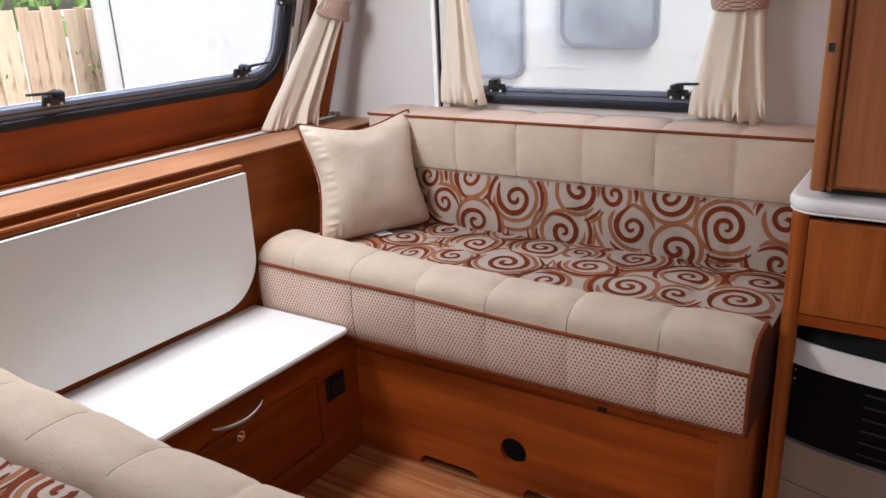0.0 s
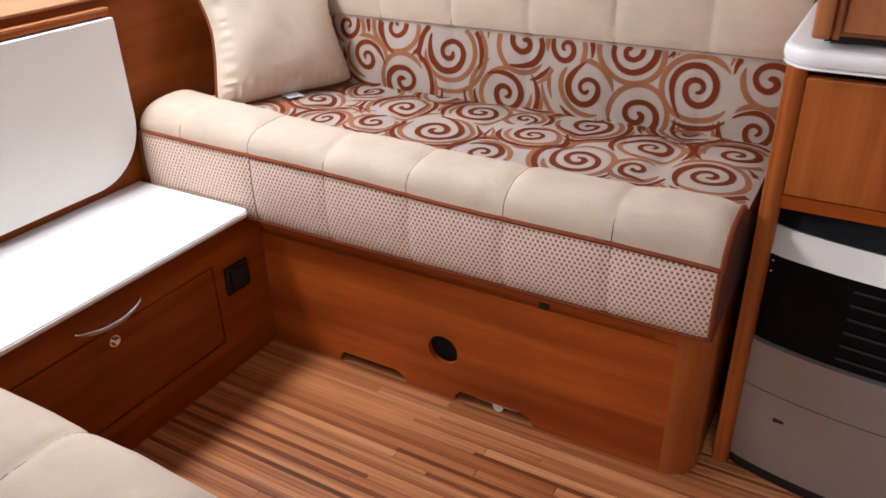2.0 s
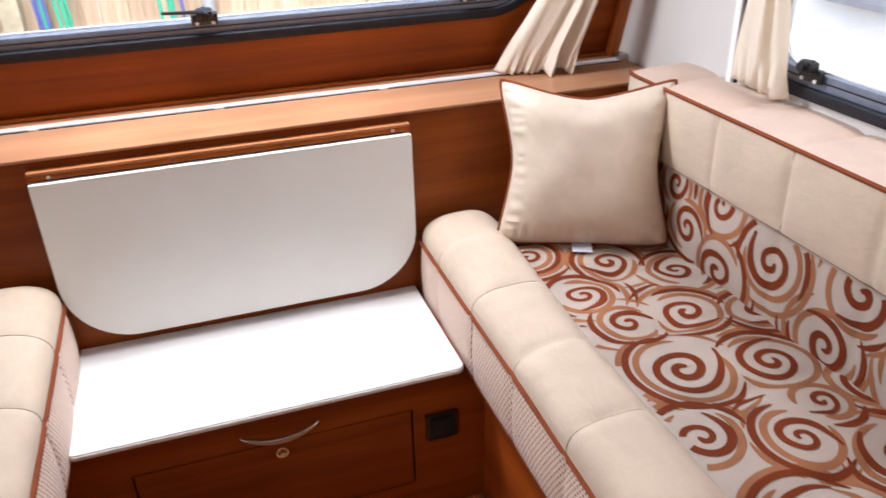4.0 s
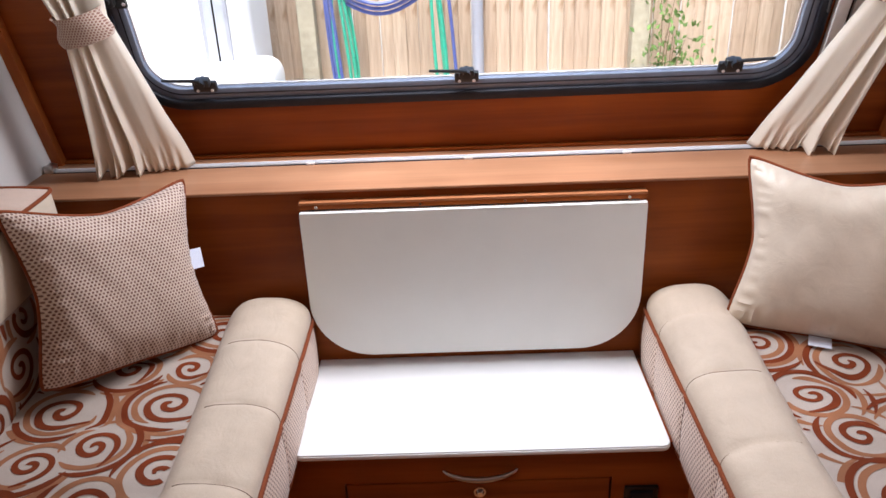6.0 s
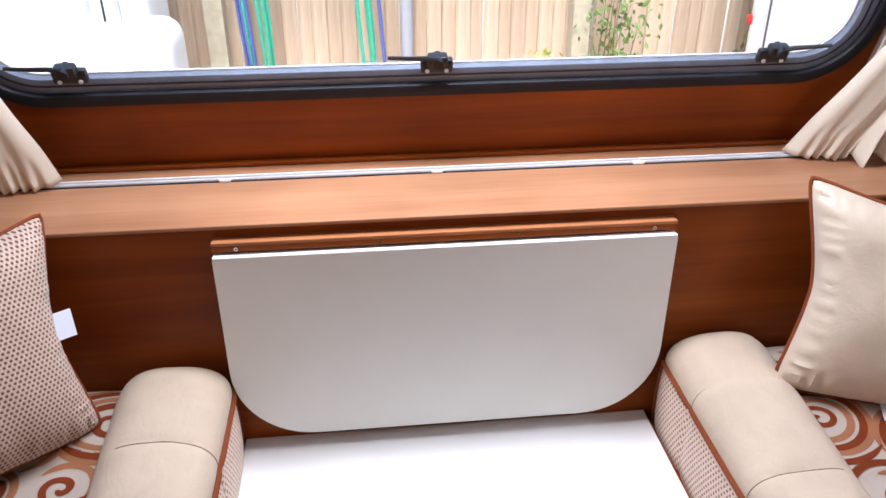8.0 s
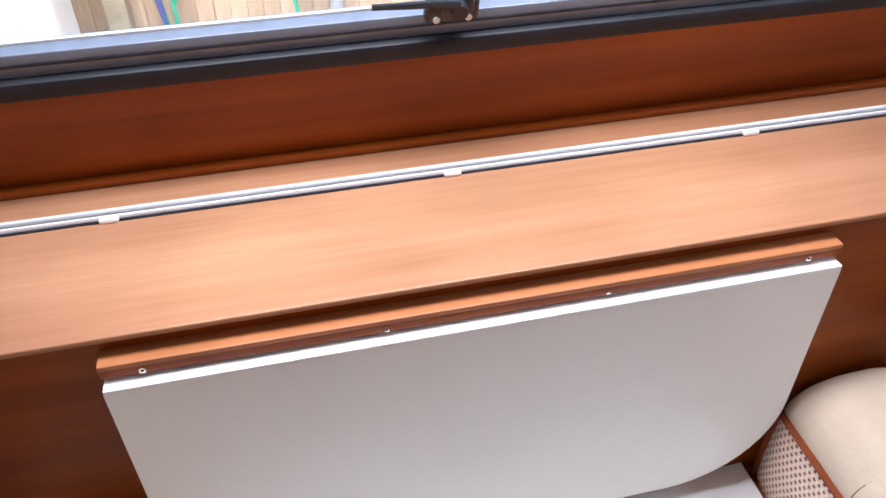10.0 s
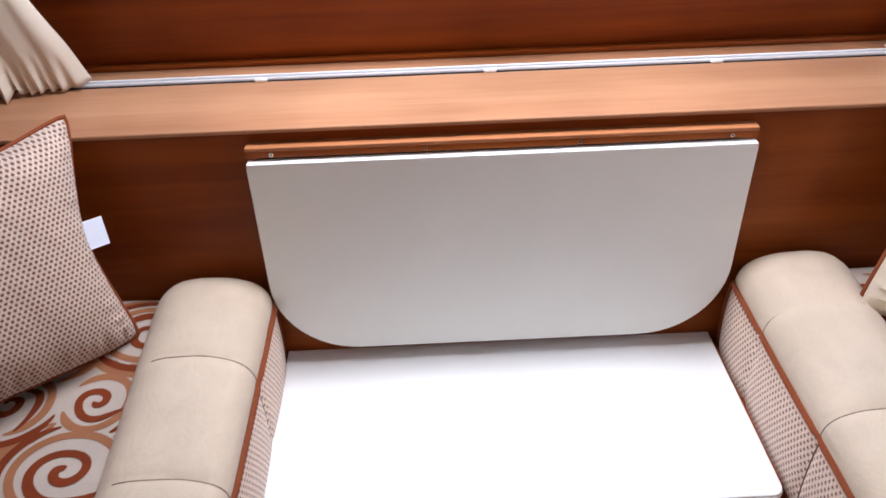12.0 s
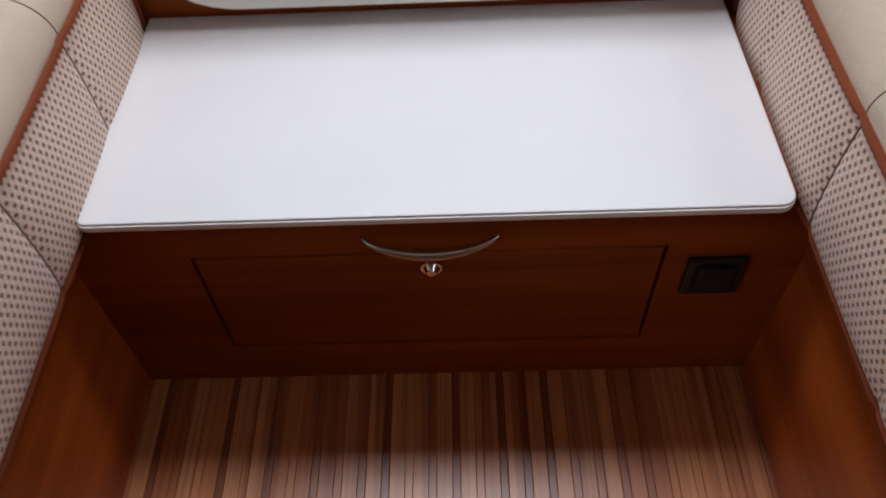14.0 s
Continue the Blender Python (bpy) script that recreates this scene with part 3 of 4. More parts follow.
# ---- sofas ----
SEAT_END, SEAT_HEAD = -1.335, -0.010
SEAMS = RIGHT_SEAMS = (-0.155, -0.353, -0.551, -0.749, -0.952, -1.152)
LEFT_SEAMS = (-0.205, -0.408, -0.611, -0.815, -1.015, -1.210)


def crease(y, width=0.011):
    return sum(math.exp(-((y - s) / width) ** 2) for s in SEAMS)


def puff(y):
    """0 at the seams, 1 midway between them."""
    edges = (SEAT_HEAD, *SEAMS, SEAT_END)
    for a, b in zip(edges, edges[1:]):
        if b <= y <= a:
            return max(0.0, math.sin(math.pi * (a - y) / (a - b))) ** 0.6
    return 0.0


def seat_z(x, y):
    """Height of the printed seat panel; x counts from the middle of the caravan outwards."""
    tufts = sum(math.exp(-((y - q) / 0.028) ** 2 - ((x - 0.69) / 0.032) ** 2) for q in SEAMS)
    return 0.5265 - 0.007 * tufts + 0.005 * noise.noise((x * 7, y * 7, 1.0)) + 0.003 * math.sin((x - 0.52) / 0.34 * math.pi) - 0.004 * crease(y, 0.02)


def head_round(y, k=0.055):
    d = min(SEAT_HEAD - y, y - SEAT_END + 0.012)
    return math.sqrt(max(0.0, 1 - (1 - min(1.0, d / k)) ** 2))


def cord_z(y):
    """Height of the cord between band and bolster, rising a little towards the front wall."""
    return 0.486 + 0.025 * min(1.0, max(0.0, (y + 1.3) / 1.2)) + 0.002 * math.sin(9 * y)


def front_profile(v, y):
    """The cushion's upright front band, v from its lower edge up to the cord."""
    z = 0.347 + (cord_z(y) - 0.347) * v
    x = 0.381 - 0.008 * max(0.0, math.sin(math.pi * v)) ** 0.7 * (0.5 + 0.5 * puff(y)) + 0.003 * crease(y, 0.006)
    if v < 0.12:
        x += 0.007 * (1 - v / 0.12) ** 2
    return x, z


def roll_profile(v, y):
    """The suede bolster, v from the cord over the top to the printed panel."""
    a = math.pi * (1.0 - 0.90 * v)
    c, q = math.cos(a), math.sin(a)
    worn = min(1.0, max(0.0, (-0.10 - y) / 0.4)) - 0.5 * min(1.0, max(0.0, (-1.05 - y) / 0.25))
    inner = 0.080 + 0.034 * max(0.0, 1 + y / 0.6)             # broader towards the front wall
    soft = 0.77 if c < 0 else 0.77 + 0.3 * c                   # the outer side slopes off more gently
    x = 0.457 + (0.077 if c < 0 else inner) * math.copysign(abs(c) ** 0.77, c)
    base = cord_z(y) * (1 - v) + 0.497 * v
    z = base + (0.574 - 0.018 * worn - base) * abs(q) ** soft
    pull = 0.0038 * crease(y, 0.009) * math.sin(math.pi * min(1, v * 1.15)) + 0.0055 * noise.noise((x * 9, y * 7, 3.0)) + 0.002 * noise.noise((x * 30, y * 26, 1.0))
    return x + 0.2 * pull, z - pull - 0.0045 * (1 - puff(y)) * math.sin(math.pi * v)


def sofa_seat(s):
    top = thing("seat_cushion", (s * 0.62, -0.68, 0.347), "long cream seat cushion with rust swirl print and dotted front band", "cushion", "sofa seats")
    span = SEAT_HEAD - SEAT_END
    shift = 0.0 if s > 0 else -0.013                          # the left one stands a little nearer to the middle

    def put(x, y, z):
        k = head_round(y)
        zz = 0.43 + (z - 0.43) * (0.80 + 0.20 * k) if z > 0.43 else z
        xx = x + (1 - k) * 0.014 if x < 0.5 else x
        return (s * (xx + shift), y, zz)

    def band(u, v):
        y = SEAT_HEAD - span * u
        return put(*((lambda p: (p[0], y, p[1]))(front_profile(v, y))))

    def roll(u, v):
        y = SEAT_HEAD - span * u
        return put(*((lambda p: (p[0], y, p[1]))(roll_profile(v, y))))

    def panel(u, v):
        y = SEAT_HEAD - span * u
        x = 0.500 + 0.372 * v
        return put(x, y, seat_z(x, y))

    part("front_band", sheet(band, 150, 10), DOT_SIDE, top, "ecru band with small dark dots")
    part("bolster", sheet(roll, 170, 18), SUEDE, top, "padded cream suede roll with stitched creases")
    part("seat_panel", sheet(panel, 220, 48), PRINT_BASE, top, "ecru cloth under a rust swirl print")
    # head and tail ends and the underside
    for y in (SEAT_HEAD, SEAT_END):
        bm = bmesh.new()
        loop = [put(*((lambda p: (p[0], y, p[1]))(front_profile(v / 8, y)))) for v in range(9)]
        loop += [put(*((lambda p: (p[0], y, p[1]))(roll_profile(v / 14, y)))) for v in range(1, 15)]
        loop += [put(0.86, y, 0.525), put(0.86, y, 0.347)]
        bm.faces.new([bm.verts.new(p) for p in loop])
        part("end_panel", bm, PIPING if y == SEAT_END else SUEDE, top, "rust cloth end" if y == SEAT_END else "cream suede end")
    for v0, r, out in ((0.995, 0.0046, 0.0030), (0.0, 0.0036, 0.0025)):
        pts = []
        for i in range(121):
            y = SEAT_HEAD - span * i / 120
            x, z = front_profile(v0, y)
            px, py, pz = put(x - out, y, z)
            pts.append((px, py, pz))
        part("piping", tube(pts, r, 6), PIPING, top, "rust piping cord")
    for y in (SEAT_END + 0.003, SEAT_HEAD - 0.004):
        pts = [put(*((lambda p: (p[0] - 0.002, y, p[1]))(front_profile(v / 10, y)))) for v in range(11)]
        part("piping", tube(pts, 0.0046, 6), PIPING, top, "rust piping cord")
    pts = [put(*((lambda p: (p[0], SEAT_END + 0.001, p[1]))(roll_profile(v / 16, SEAT_END + 0.001)))) for v in range(17)]
    part("piping", tube(pts, 0.0052, 6), PIPING, top, "rust piping cord")
    # dark stitches where the seams cross the roll and the band
    for y in SEAMS:
        pts = []
        for i in range(25):
            x, z = roll_profile(i / 24, y)
            p = Vector(put(x, y, z))
            pts.append(p + Vector((0, 0, 0.0002)))
        part("seam", tube(pts[:19], 0.0008 if s > 0 else 0.0010, 5), STITCH, top)
        pts = [Vector(put(*((lambda p: (p[0], y, p[1]))(front_profile(i / 10, y))))) for i in range(11)]
        part("seam", tube(pts, 0.0018, 5), STITCH, top)
    return top, put


def ribbon(bm, path, widths, lift):
    """A flat printed stroke: path of surface points (u, v), half widths, and the map onto the cloth."""
    last = None
    for i, (u, v) in enumerate(path):
        a, b = path[max(0, i - 1)], path[min(len(path) - 1, i + 1)]
        du, dv = b[0] - a[0], b[1] - a[1]
        n = math.hypot(du, dv) or 1
        w = widths[i]
        pts = [lift(u + k * -dv / n * w, v + k * du / n * w) for k in (-1, 0, 1)]
        row = None if any(p is None for p in pts) else [bm.verts.new(p) for p in pts]
        if row and last:
            bm.faces.new((last[0], row[0], row[1], last[1]))
            bm.faces.new((last[1], row[1], row[2], last[2]))
        last = row


def swirl(rust, cu, cv, r, turn, start, lift):
    """One spiral of the print: about two turns from a hooked centre to a tail that runs off outwards."""
    n = 80
    turns = 2.0 if r > 0.056 else 1.7 if r > 0.042 else 1.4
    pitch = 0.9 * r / turns
    path, widths = [], []
    for i in range(n + 1):
        t = i / n
        a = start + turn * (t ** 0.74) * turns * 2 * math.pi
        flick = max(0.0, t - 0.9) / 0.1
        rad = r * 0.09 + r * 0.91 * t ** 0.87 + 0.010 * flick ** 2
        # slightly squared and pointed, as if drawn by brush
        rad *= 1 + 0.05 * math.sin(2 * a + start) + 0.02 * math.sin(3 * a)
        path.append((cu + rad * math.cos(a), cv + rad * math.sin(a)))
        full = 0.20 + 0.07 * t + 0.03 * math.sin(6 * t + start)
        widths.append(pitch * full * min(1.0, 0.6 + 6 * t) * min(1.0, (1.03 - t) / 0.16) ** 0.7)
    ribbon(rust, path, widths, lift)


def print_on(top, spots, lift, lift2, seed):
    """Spirals, each hugged by a paler arc, and a second pair of arcs where the next spiral leaves room."""
    rng = random.Random(seed)
    rust, tan = bmesh.new(), bmesh.new()
    for k, (u, v, r) in enumerate(spots):
        swirl(rust, u, v, r, rng.choice((1, -1)), rng.uniform(0, 6.28), lift)
        rest = [q for q in spots if (q[0], q[1]) != (u, v)]
        for gap, half, pale, reach, clear in ((0.0105, 0.0060, True, 100, 0.003), (0.0280, 0.0060, False, 84, 0.017), (0.0390, 0.0056, True, 84, 0.017), (0.0560, 0.0056, k % 2 == 0, 84, 0.034)):
            mesh = tan if pale else rust
            a0, ring, N = rng.uniform(0, 6.28), [], 120
            for i in range(N):
                a = a0 + 2 * math.pi * i / N
                rad = r + gap + 0.003 * math.sin(a * 2 + k)
                p = (u + rad * math.cos(a), v + rad * math.sin(a))
                ring.append((p, i < reach and all(math.hypot(p[0] - x, p[1] - y) - q > clear for x, y, q in rest)))
            ring.append((None, False))
            run = []
            for p, free in ring:
                if free:
                    run.append(p)
                    continue
                n = len(run)
                if n * 2 * math.pi * (r + gap) / N > 0.058:
                    ribbon(mesh, run, [half * min(1.0, (t + 0.6) / 9, (n - t - 0.4) / 9) ** 0.6 for t in range(n)], lift2 if pale else lift)
                run = []
    tagged(part("swirl_print", tan, PRINT_TAN, top, "tan strokes of the swirl print"), kind="stuff")
    tagged(part("swirl_print", rust, PRINT_RUST, top, "rust spirals of the swirl print"), kind="stuff")


SEAT_SPOTS = [(0.815, -0.373, 0.046), (0.741, -0.519, 0.050), (0.781, -0.700, 0.059), (0.782, -0.812, 0.030), (0.634, -0.668, 0.066),
              (0.697, -0.868, 0.044), (0.564, -0.817, 0.047), (0.812, -0.952, 0.062), (0.610, -1.004, 0.060), (0.612, -1.117, 0.037),
              (0.734, -1.112, 0.050), (0.863, -1.153, 0.043), (0.769, -1.271, 0.052), (0.640, -1.246, 0.062), (0.867, -0.560, 0.042),
              (0.888, -0.800, 0.050), (0.622, -0.513, 0.038), (0.590, -0.400, 0.046), (0.700, -0.300, 0.048), (0.556, -0.225, 0.036),
              (0.700, -0.110, 0.060), (0.570, -0.090, 0.040), (0.820, -0.180, 0.050)]
LEFT_SPOTS = [(0.785, -0.38, 0.055), (0.59, -0.368, 0.052), (0.683, -0.487, 0.045), (0.774, -0.532, 0.044), (0.55, -0.555, 0.05),
              (0.587, -0.25, 0.036), (0.707, -0.247, 0.046), (0.556, -0.11, 0.05), (0.68, -0.12, 0.05), (0.81, -0.22, 0.05),
              (0.65, -0.63, 0.05), (0.79, -0.68, 0.055), (0.57, -0.74, 0.045), (0.69, -0.80, 0.055), (0.82, -0.86, 0.05),
              (0.58, -0.91, 0.05), (0.71, -0.97, 0.055), (0.83, -1.03, 0.045), (0.59, -1.07, 0.05), (0.72, -1.14, 0.055), (0.60, -1.23, 0.05), (0.80, -1.25, 0.055)]
BACK_SPOTS = [(-0.285, 0.674, 0.036), (-0.340, 0.600, 0.046), (-0.428, 0.684, 0.052), (-0.580, 0.636, 0.056), (-0.770, 0.678, 0.054),
              (-0.871, 0.677, 0.036), (-0.923, 0.594, 0.050), (-1.016, 0.685, 0.058), (-1.160, 0.624, 0.060), (-0.727, 0.556, 0.052),
              (-1.040, 0.550, 0.056), (-0.447, 0.552, 0.056), (-1.296, 0.655, 0.042), (-1.285, 0.550, 0.044), (-0.190, 0.600, 0.050), (-0.120, 0.670, 0.040)]
BACK_TAIL, BACK_HEAD = -1.345, -0.065
BACK_SEAMS = (-0.189, -0.386, -0.583, -0.78, -0.977, -1.171)


def back_crease(y, w=0.008):
    return sum(math.exp(-((y - k) / w) ** 2) for k in BACK_SEAMS)


def back_puff(y):
    edges = (BACK_HEAD, *BACK_SEAMS, BACK_TAIL)
    for a, b in zip(edges, edges[1:]):
        if b <= y <= a:
            return max(0.0, math.sin(math.pi * (a - y) / (a - b))) ** 0.5
    return 0.0


def sofa_back(s):
    top = thing("back_cushion", (s * 0.93, -0.7, 0.53), "cream suede back cushion with a swirl printed lower half", "cushion", "sofa backs")
    BACK_END = -1.345 if s > 0 else -1.24
    span = BACK_HEAD - BACK_END

    def face_x(y, z):
        if z < 0.70:
            return 0.861 - 0.006 * math.sin(math.pi * (z - 0.5) / 0.2) + 0.002 * noise.noise((y * 8, z * 8, 5.0)) + 0.003 * back_crease(y, 0.012)
        return 0.857 - 0.010 * max(0.0, math.sin(math.pi * (z - 0.70) / 0.15)) ** 0.6 * back_puff(y) + 0.002 * back_crease(y, 0.006)

    def bend(x, y):
        d = min(BACK_HEAD - y, 0.06) / 0.06
        return x + 0.008 * (1 - math.sqrt(max(0, 1 - (1 - d) ** 2)))

    def low(u, v):
        y, z = BACK_HEAD - span * u, 0.50 + 0.20 * v
        return (s * bend(face_x(y, z), y), y, z)

    def high(u, v):
        y, z = BACK_HEAD - span * u, 0.70 + 0.15 * v
        return (s * bend(face_x(y, z if v > 0 else 0.7001), y), y, z)

    def over(u, v):
        y = BACK_HEAD - span * u
        x = 0.857 + 0.142 * v
        z = 0.85 + 0.013 * math.sin(math.pi * min(1, 0.12 + v) * 0.62) * (0.5 + 0.5 * back_puff(y)) - 0.004 * back_crease(y)
        return (s * bend(x, y) if v < 0.9 else s * 0.999, y, z)

    part("printed_face", sheet(low, 240, 28), PRINT_BASE, top, "ecru cloth under a rust swirl print")
    part("upper_face", sheet(high, 180, 14), SUEDE, top, "padded cream suede panels with upright seams")
    part("top_panel", sheet(over, 150, 10), SUEDE_TOP, top, "pinkish cream suede top")
    for y in (BACK_HEAD, BACK_END):
        bm = bmesh.new()
        loop = [(s * bend(face_x(y, 0.5 + 0.35 * k / 16), y), y, 0.5 + 0.35 * k / 16) for k in range(17)]
        loop += [over(0 if y == BACK_HEAD else 1, k / 10) for k in range(1, 11)] + [(s * 0.999, y, 0.5)]
        bm.faces.new([bm.verts.new(p) for p in loop])
        part("end_panel", bm, SUEDE, top, "cream suede end")
    pts = [(s * (bend(0.8555, BACK_HEAD - span * i / 90)), BACK_HEAD - span * i / 90, 0.851) for i in range(91)]
    part("piping", tube(pts, 0.0042, 6), PIPING, top, "rust piping cord")
    pts = [over(0, k / 12) for k in range(13)]
    if s < 0:
        part("piping", tube([(p[0], p[1] + 0.001, p[2] + 0.001) for p in pts], 0.004, 6), PIPING, top, "rust piping cord")
    for y in BACK_SEAMS:
        part("seam", tube([(s * (face_x(y, 0.701 + 0.148 * k / 10) - 0.0003), y, 0.701 + 0.148 * k / 10) for k in range(11)], 0.001, 5), STITCH, top)
    part("seam", tube([(s * (bend(0.8575, BACK_HEAD - span * i / 60)), BACK_HEAD - span * i / 60, 0.70) for i in range(61)], 0.0012, 5), STITCH, top)

    def lift(extra):
        def at(u, v):
            if not (BACK_END + 0.004 < u < BACK_HEAD - 0.004 and 0.505 < v < 0.698):
                return None
            return (s * (bend(face_x(u, v), u) - 0.0006 - extra), u, v)
        return at

    print_on(top, BACK_SPOTS, lift(0.0004), lift(0.0), 5 if s > 0 else 6)
    return top


for s in (1, -1):
    SEAMS = RIGHT_SEAMS if s > 0 else LEFT_SEAMS
    seat, put = sofa_seat(s)

    def seat_lift(extra, put=put):
        def at(u, v):
            if not (0.532 < u < 0.868 and SEAT_END + 0.005 < v < SEAT_HEAD - 0.01):
                return None
            x, y, z = put(u, v, seat_z(u, v))
            return (x, y, z + 0.0006 + extra)
        return at

    print_on(seat, SEAT_SPOTS if s > 0 else LEFT_SPOTS, seat_lift(0.0004), seat_lift(0.0), 11 if s > 0 else 12)
    sofa_back(s)


def sofa_base(s):
    """The bench box: a front board with a round vent and two cut-outs at the floor, a recessed lip and a rounded end."""
    face, head, tail, high = 0.42, -0.312, -1.275, 0.345
    top = thing("sofa_base", (s * 0.7, -0.8, 0), "cherry wood bench base with a round vent and floor cut-outs", "bench base", "sofa bases")
    m = axes((s * face, 0, 0), (0, -1, 0), (0, 0, 1))
    if s > 0:
        m = m @ Matrix.Translation((0, 0, -0.015))
    vent = [(0.797 + 0.036 * math.cos(a), 0.124 + 0.036 * math.sin(a)) for a in (2 * math.pi * k / 28 for k in range(28))]
    cut = lambda a, b: [(a, 0.0), (a, 0.012), (a + 0.012, 0.028), (b - 0.03, 0.028), (b - 0.012, 0.022), (b, 0.006), (b, 0.0)]
    low = [(-head, 0.0), *cut(0.515, 0.70), *cut(0.825, 1.01), (-tail, 0.0), (-tail, 0.296), (-head, 0.296)]
    part("front_board", plate(low, [vent], 0.015, m), WOOD_Y, top)
    part("lip", box((min(s * face, s * (face + 0.018)), tail - 0.0, 0.31), (max(s * face, s * (face + 0.018)), head, high), 0.002), WOOD_Y, top, "narrow top rail above a shadow gap")
    x0, x1 = sorted((s * (face + 0.004), s * (face + 0.02)))
    part("gap_filler", box((x0, tail + 0.0, 0.291), (x1, -1.235, 0.312)), WOOD_Y, top)
    part("shadow_gap", box((min(s * (face + 0.012), s * (face + 0.018)), -1.235, 0.290), (max(s * (face + 0.012), s * (face + 0.018)), head, 0.314)), WOOD_Y, top, "shadowed recess")
    part("catch", box((min(s * (face - 0.002), s * (face + 0.012)), -1.03, 0.296), (max(s * (face - 0.002), s * (face + 0.012)), -1.012, 0.311), 0.002), BLACK_PLASTIC, top, "small black catch")
    # rounded end post
    bm = bmesh.new()
    r, cols = 0.06, []
    pts = [(face, tail)] + [(face + r - r * math.cos(a), tail - r * math.sin(a)) for a in (math.pi / 2 * k / 10 for k in range(1, 11))] + [(face + 0.11, tail - r), (face + 0.11, tail)]
    lo = [bm.verts.new((s * x, y, 0)) for x, y in pts]
    hi = [bm.verts.new((s * x, y, high)) for x, y in pts]
    for i in range(len(pts)):
        j = (i + 1) % len(pts)
        bm.faces.new((lo[i], lo[j], hi[j], hi[i]))
    bm.faces.new(lo)
    bm.faces.new(hi)
    part("end_post", bm, WOOD_Z, top, "rounded cherry wood corner post")
    x0, x1 = sorted((s * (face + 0.02), s * 0.99))
    part("deck", box((x0, tail, high - 0.006), (x1, -0.002, high)), WOOD_Y, top)
    # near-black backing added for the shade inside the vent and cut-outs
    xa, xb = sorted((s * (face + 0.046), s * (face + 0.07)))
    part("dark_backing", box((xa, tail + 0.002, 0.0), (xb, head, 0.30)), DARK_VOID, top)
    xa, xb = sorted((s * (face + 0.05), s * 0.99))
    part("end_board", box((xa, tail - 0.058, 0.0), (xb, tail - 0.045, high)), WOOD_Y, top)
    # white water pipe behind the second cut-out
    part("pipe_cap", rod((s * (face + 0.035), -0.925, 0.014), (s * (face + 0.008), -0.925, 0.014), 0.0135, 14, 0.012), PIPE_WHITE, top, "white pipe cap")
    part("pipe", tube([(s * (face + 0.035), -0.86, 0.010), (s * (face + 0.03), -0.90, 0.013), (s * (face + 0.03), -0.95, 0.012), (s * (face + 0.04), -0.99, 0.010)], 0.011, 10), PIPE_WHITE, top, "white plastic pipe")
    return top


for s in (1, -1):
    sofa_base(s)


# ---- scatter cushions ----
def scatter_cushion(mid, right, up, w, h, mat, label, thick=0.11, tag_at=None):
    """A pinched square cushion with a corded edge; right and up span its face."""
    r = Vector(right).normalized()
    u = (Vector(up) - r * Vector(up).dot(r)).normalized()
    m = Matrix.Translation(mid) @ Matrix((r, -u.cross(r) * -1, u)).transposed().to_4x4()
    top = new("scatter_cushion")
    top.matrix_world = m
    tagged(top, label, "cushion", "scatter cushions")
    N = 60

    def rim(a, b):
        """Outline pinched in between the pointed corners; a, b from -1 to 1."""
        px = a * (w / 2) * (1 - 0.21 * (1 - abs(b) ** 1.5) * abs(a) ** 2)
        pz = b * (h / 2) * (1 - (0.28 if b > 0 else 0.03) * (1 - abs(a) ** 1.5) * abs(b) ** 2)
        ear = 1.02 - 0.06 * abs(a * b) ** 6
        return px * ear, pz * ear

    def face(sign):
        def fn(i, j):
            a, b = 2 * i - 1, 2 * j - 1
            px, pz = rim(a, b)
            d = max(0.0, (1 - abs(a) ** 3.2) * (1 - abs(b) ** 3.2)) ** 0.6
            e = max(abs(a), abs(b))
            wr = (0.0070 * noise.noise((a * 1.8, b * 1.8, 2.0 + sign)) + 0.0026 * noise.noise((a * 5 + b * 3, b * 2.2, 6.0 + sign))) * d
            # one soft dent below the top edge
            wr -= 0.010 * math.exp(-((a + 0.05) / 0.25) ** 2 - ((b - 0.72) / 0.16) ** 2)
            along = b if abs(a) > abs(b) else a
            ph = 44 * along + 5 * noise.noise((along * 4, 1.0, 1 + sign))
            deep = 0.55 + 0.5 * noise.noise((along * 5, 5.0, 2 + sign))
            pucker = 0.0040 * deep * math.sin(ph) * max(0, (e - 0.70) / 0.30) * (1 - e) * 14 * (0.5 if b == e and a < 0.8 else 1)
            return (px, sign * (thick / 2 * d + wr + pucker), pz)
        return fn

    def add(name, bm, mt, lab=""):
        ob = link_mesh(name, bm, mt)
        ob.parent = top
        return tagged(ob, lab)

    add("front_cover", sheet(face(-1), N, N), mat)
    add("back_cover", sheet(face(1), N, N), mat)
    edge = [(2 * k / 40 - 1, -1) for k in range(40)] + [(1, 2 * k / 40 - 1) for k in range(40)] + [(1 - 2 * k / 40, 1) for k in range(40)] + [(-1, 1 - 2 * k / 40) for k in range(40)]
    add("piping", tube([(rim(a, b)[0], 0, rim(a, b)[1]) for a, b in edge], 0.0042, 6, True), PIPING, "rust piping cord")
    if tag_at:
        a, b, dx, dy, dz, turn = tag_at
        px, pz = rim(a, b)
        bm = box((-0.021, -0.0006, -0.021), (0.021, 0.0006, 0.021), 0.0005)
        bmesh.ops.transform(bm, matrix=Matrix.Translation((px + dx, dy, pz + dz)) @ pose(0, 0, 0, turn, 0, 0), verts=bm.verts)
        add("care_label", bm, LABEL_WHITE, "small white care label")
    return top


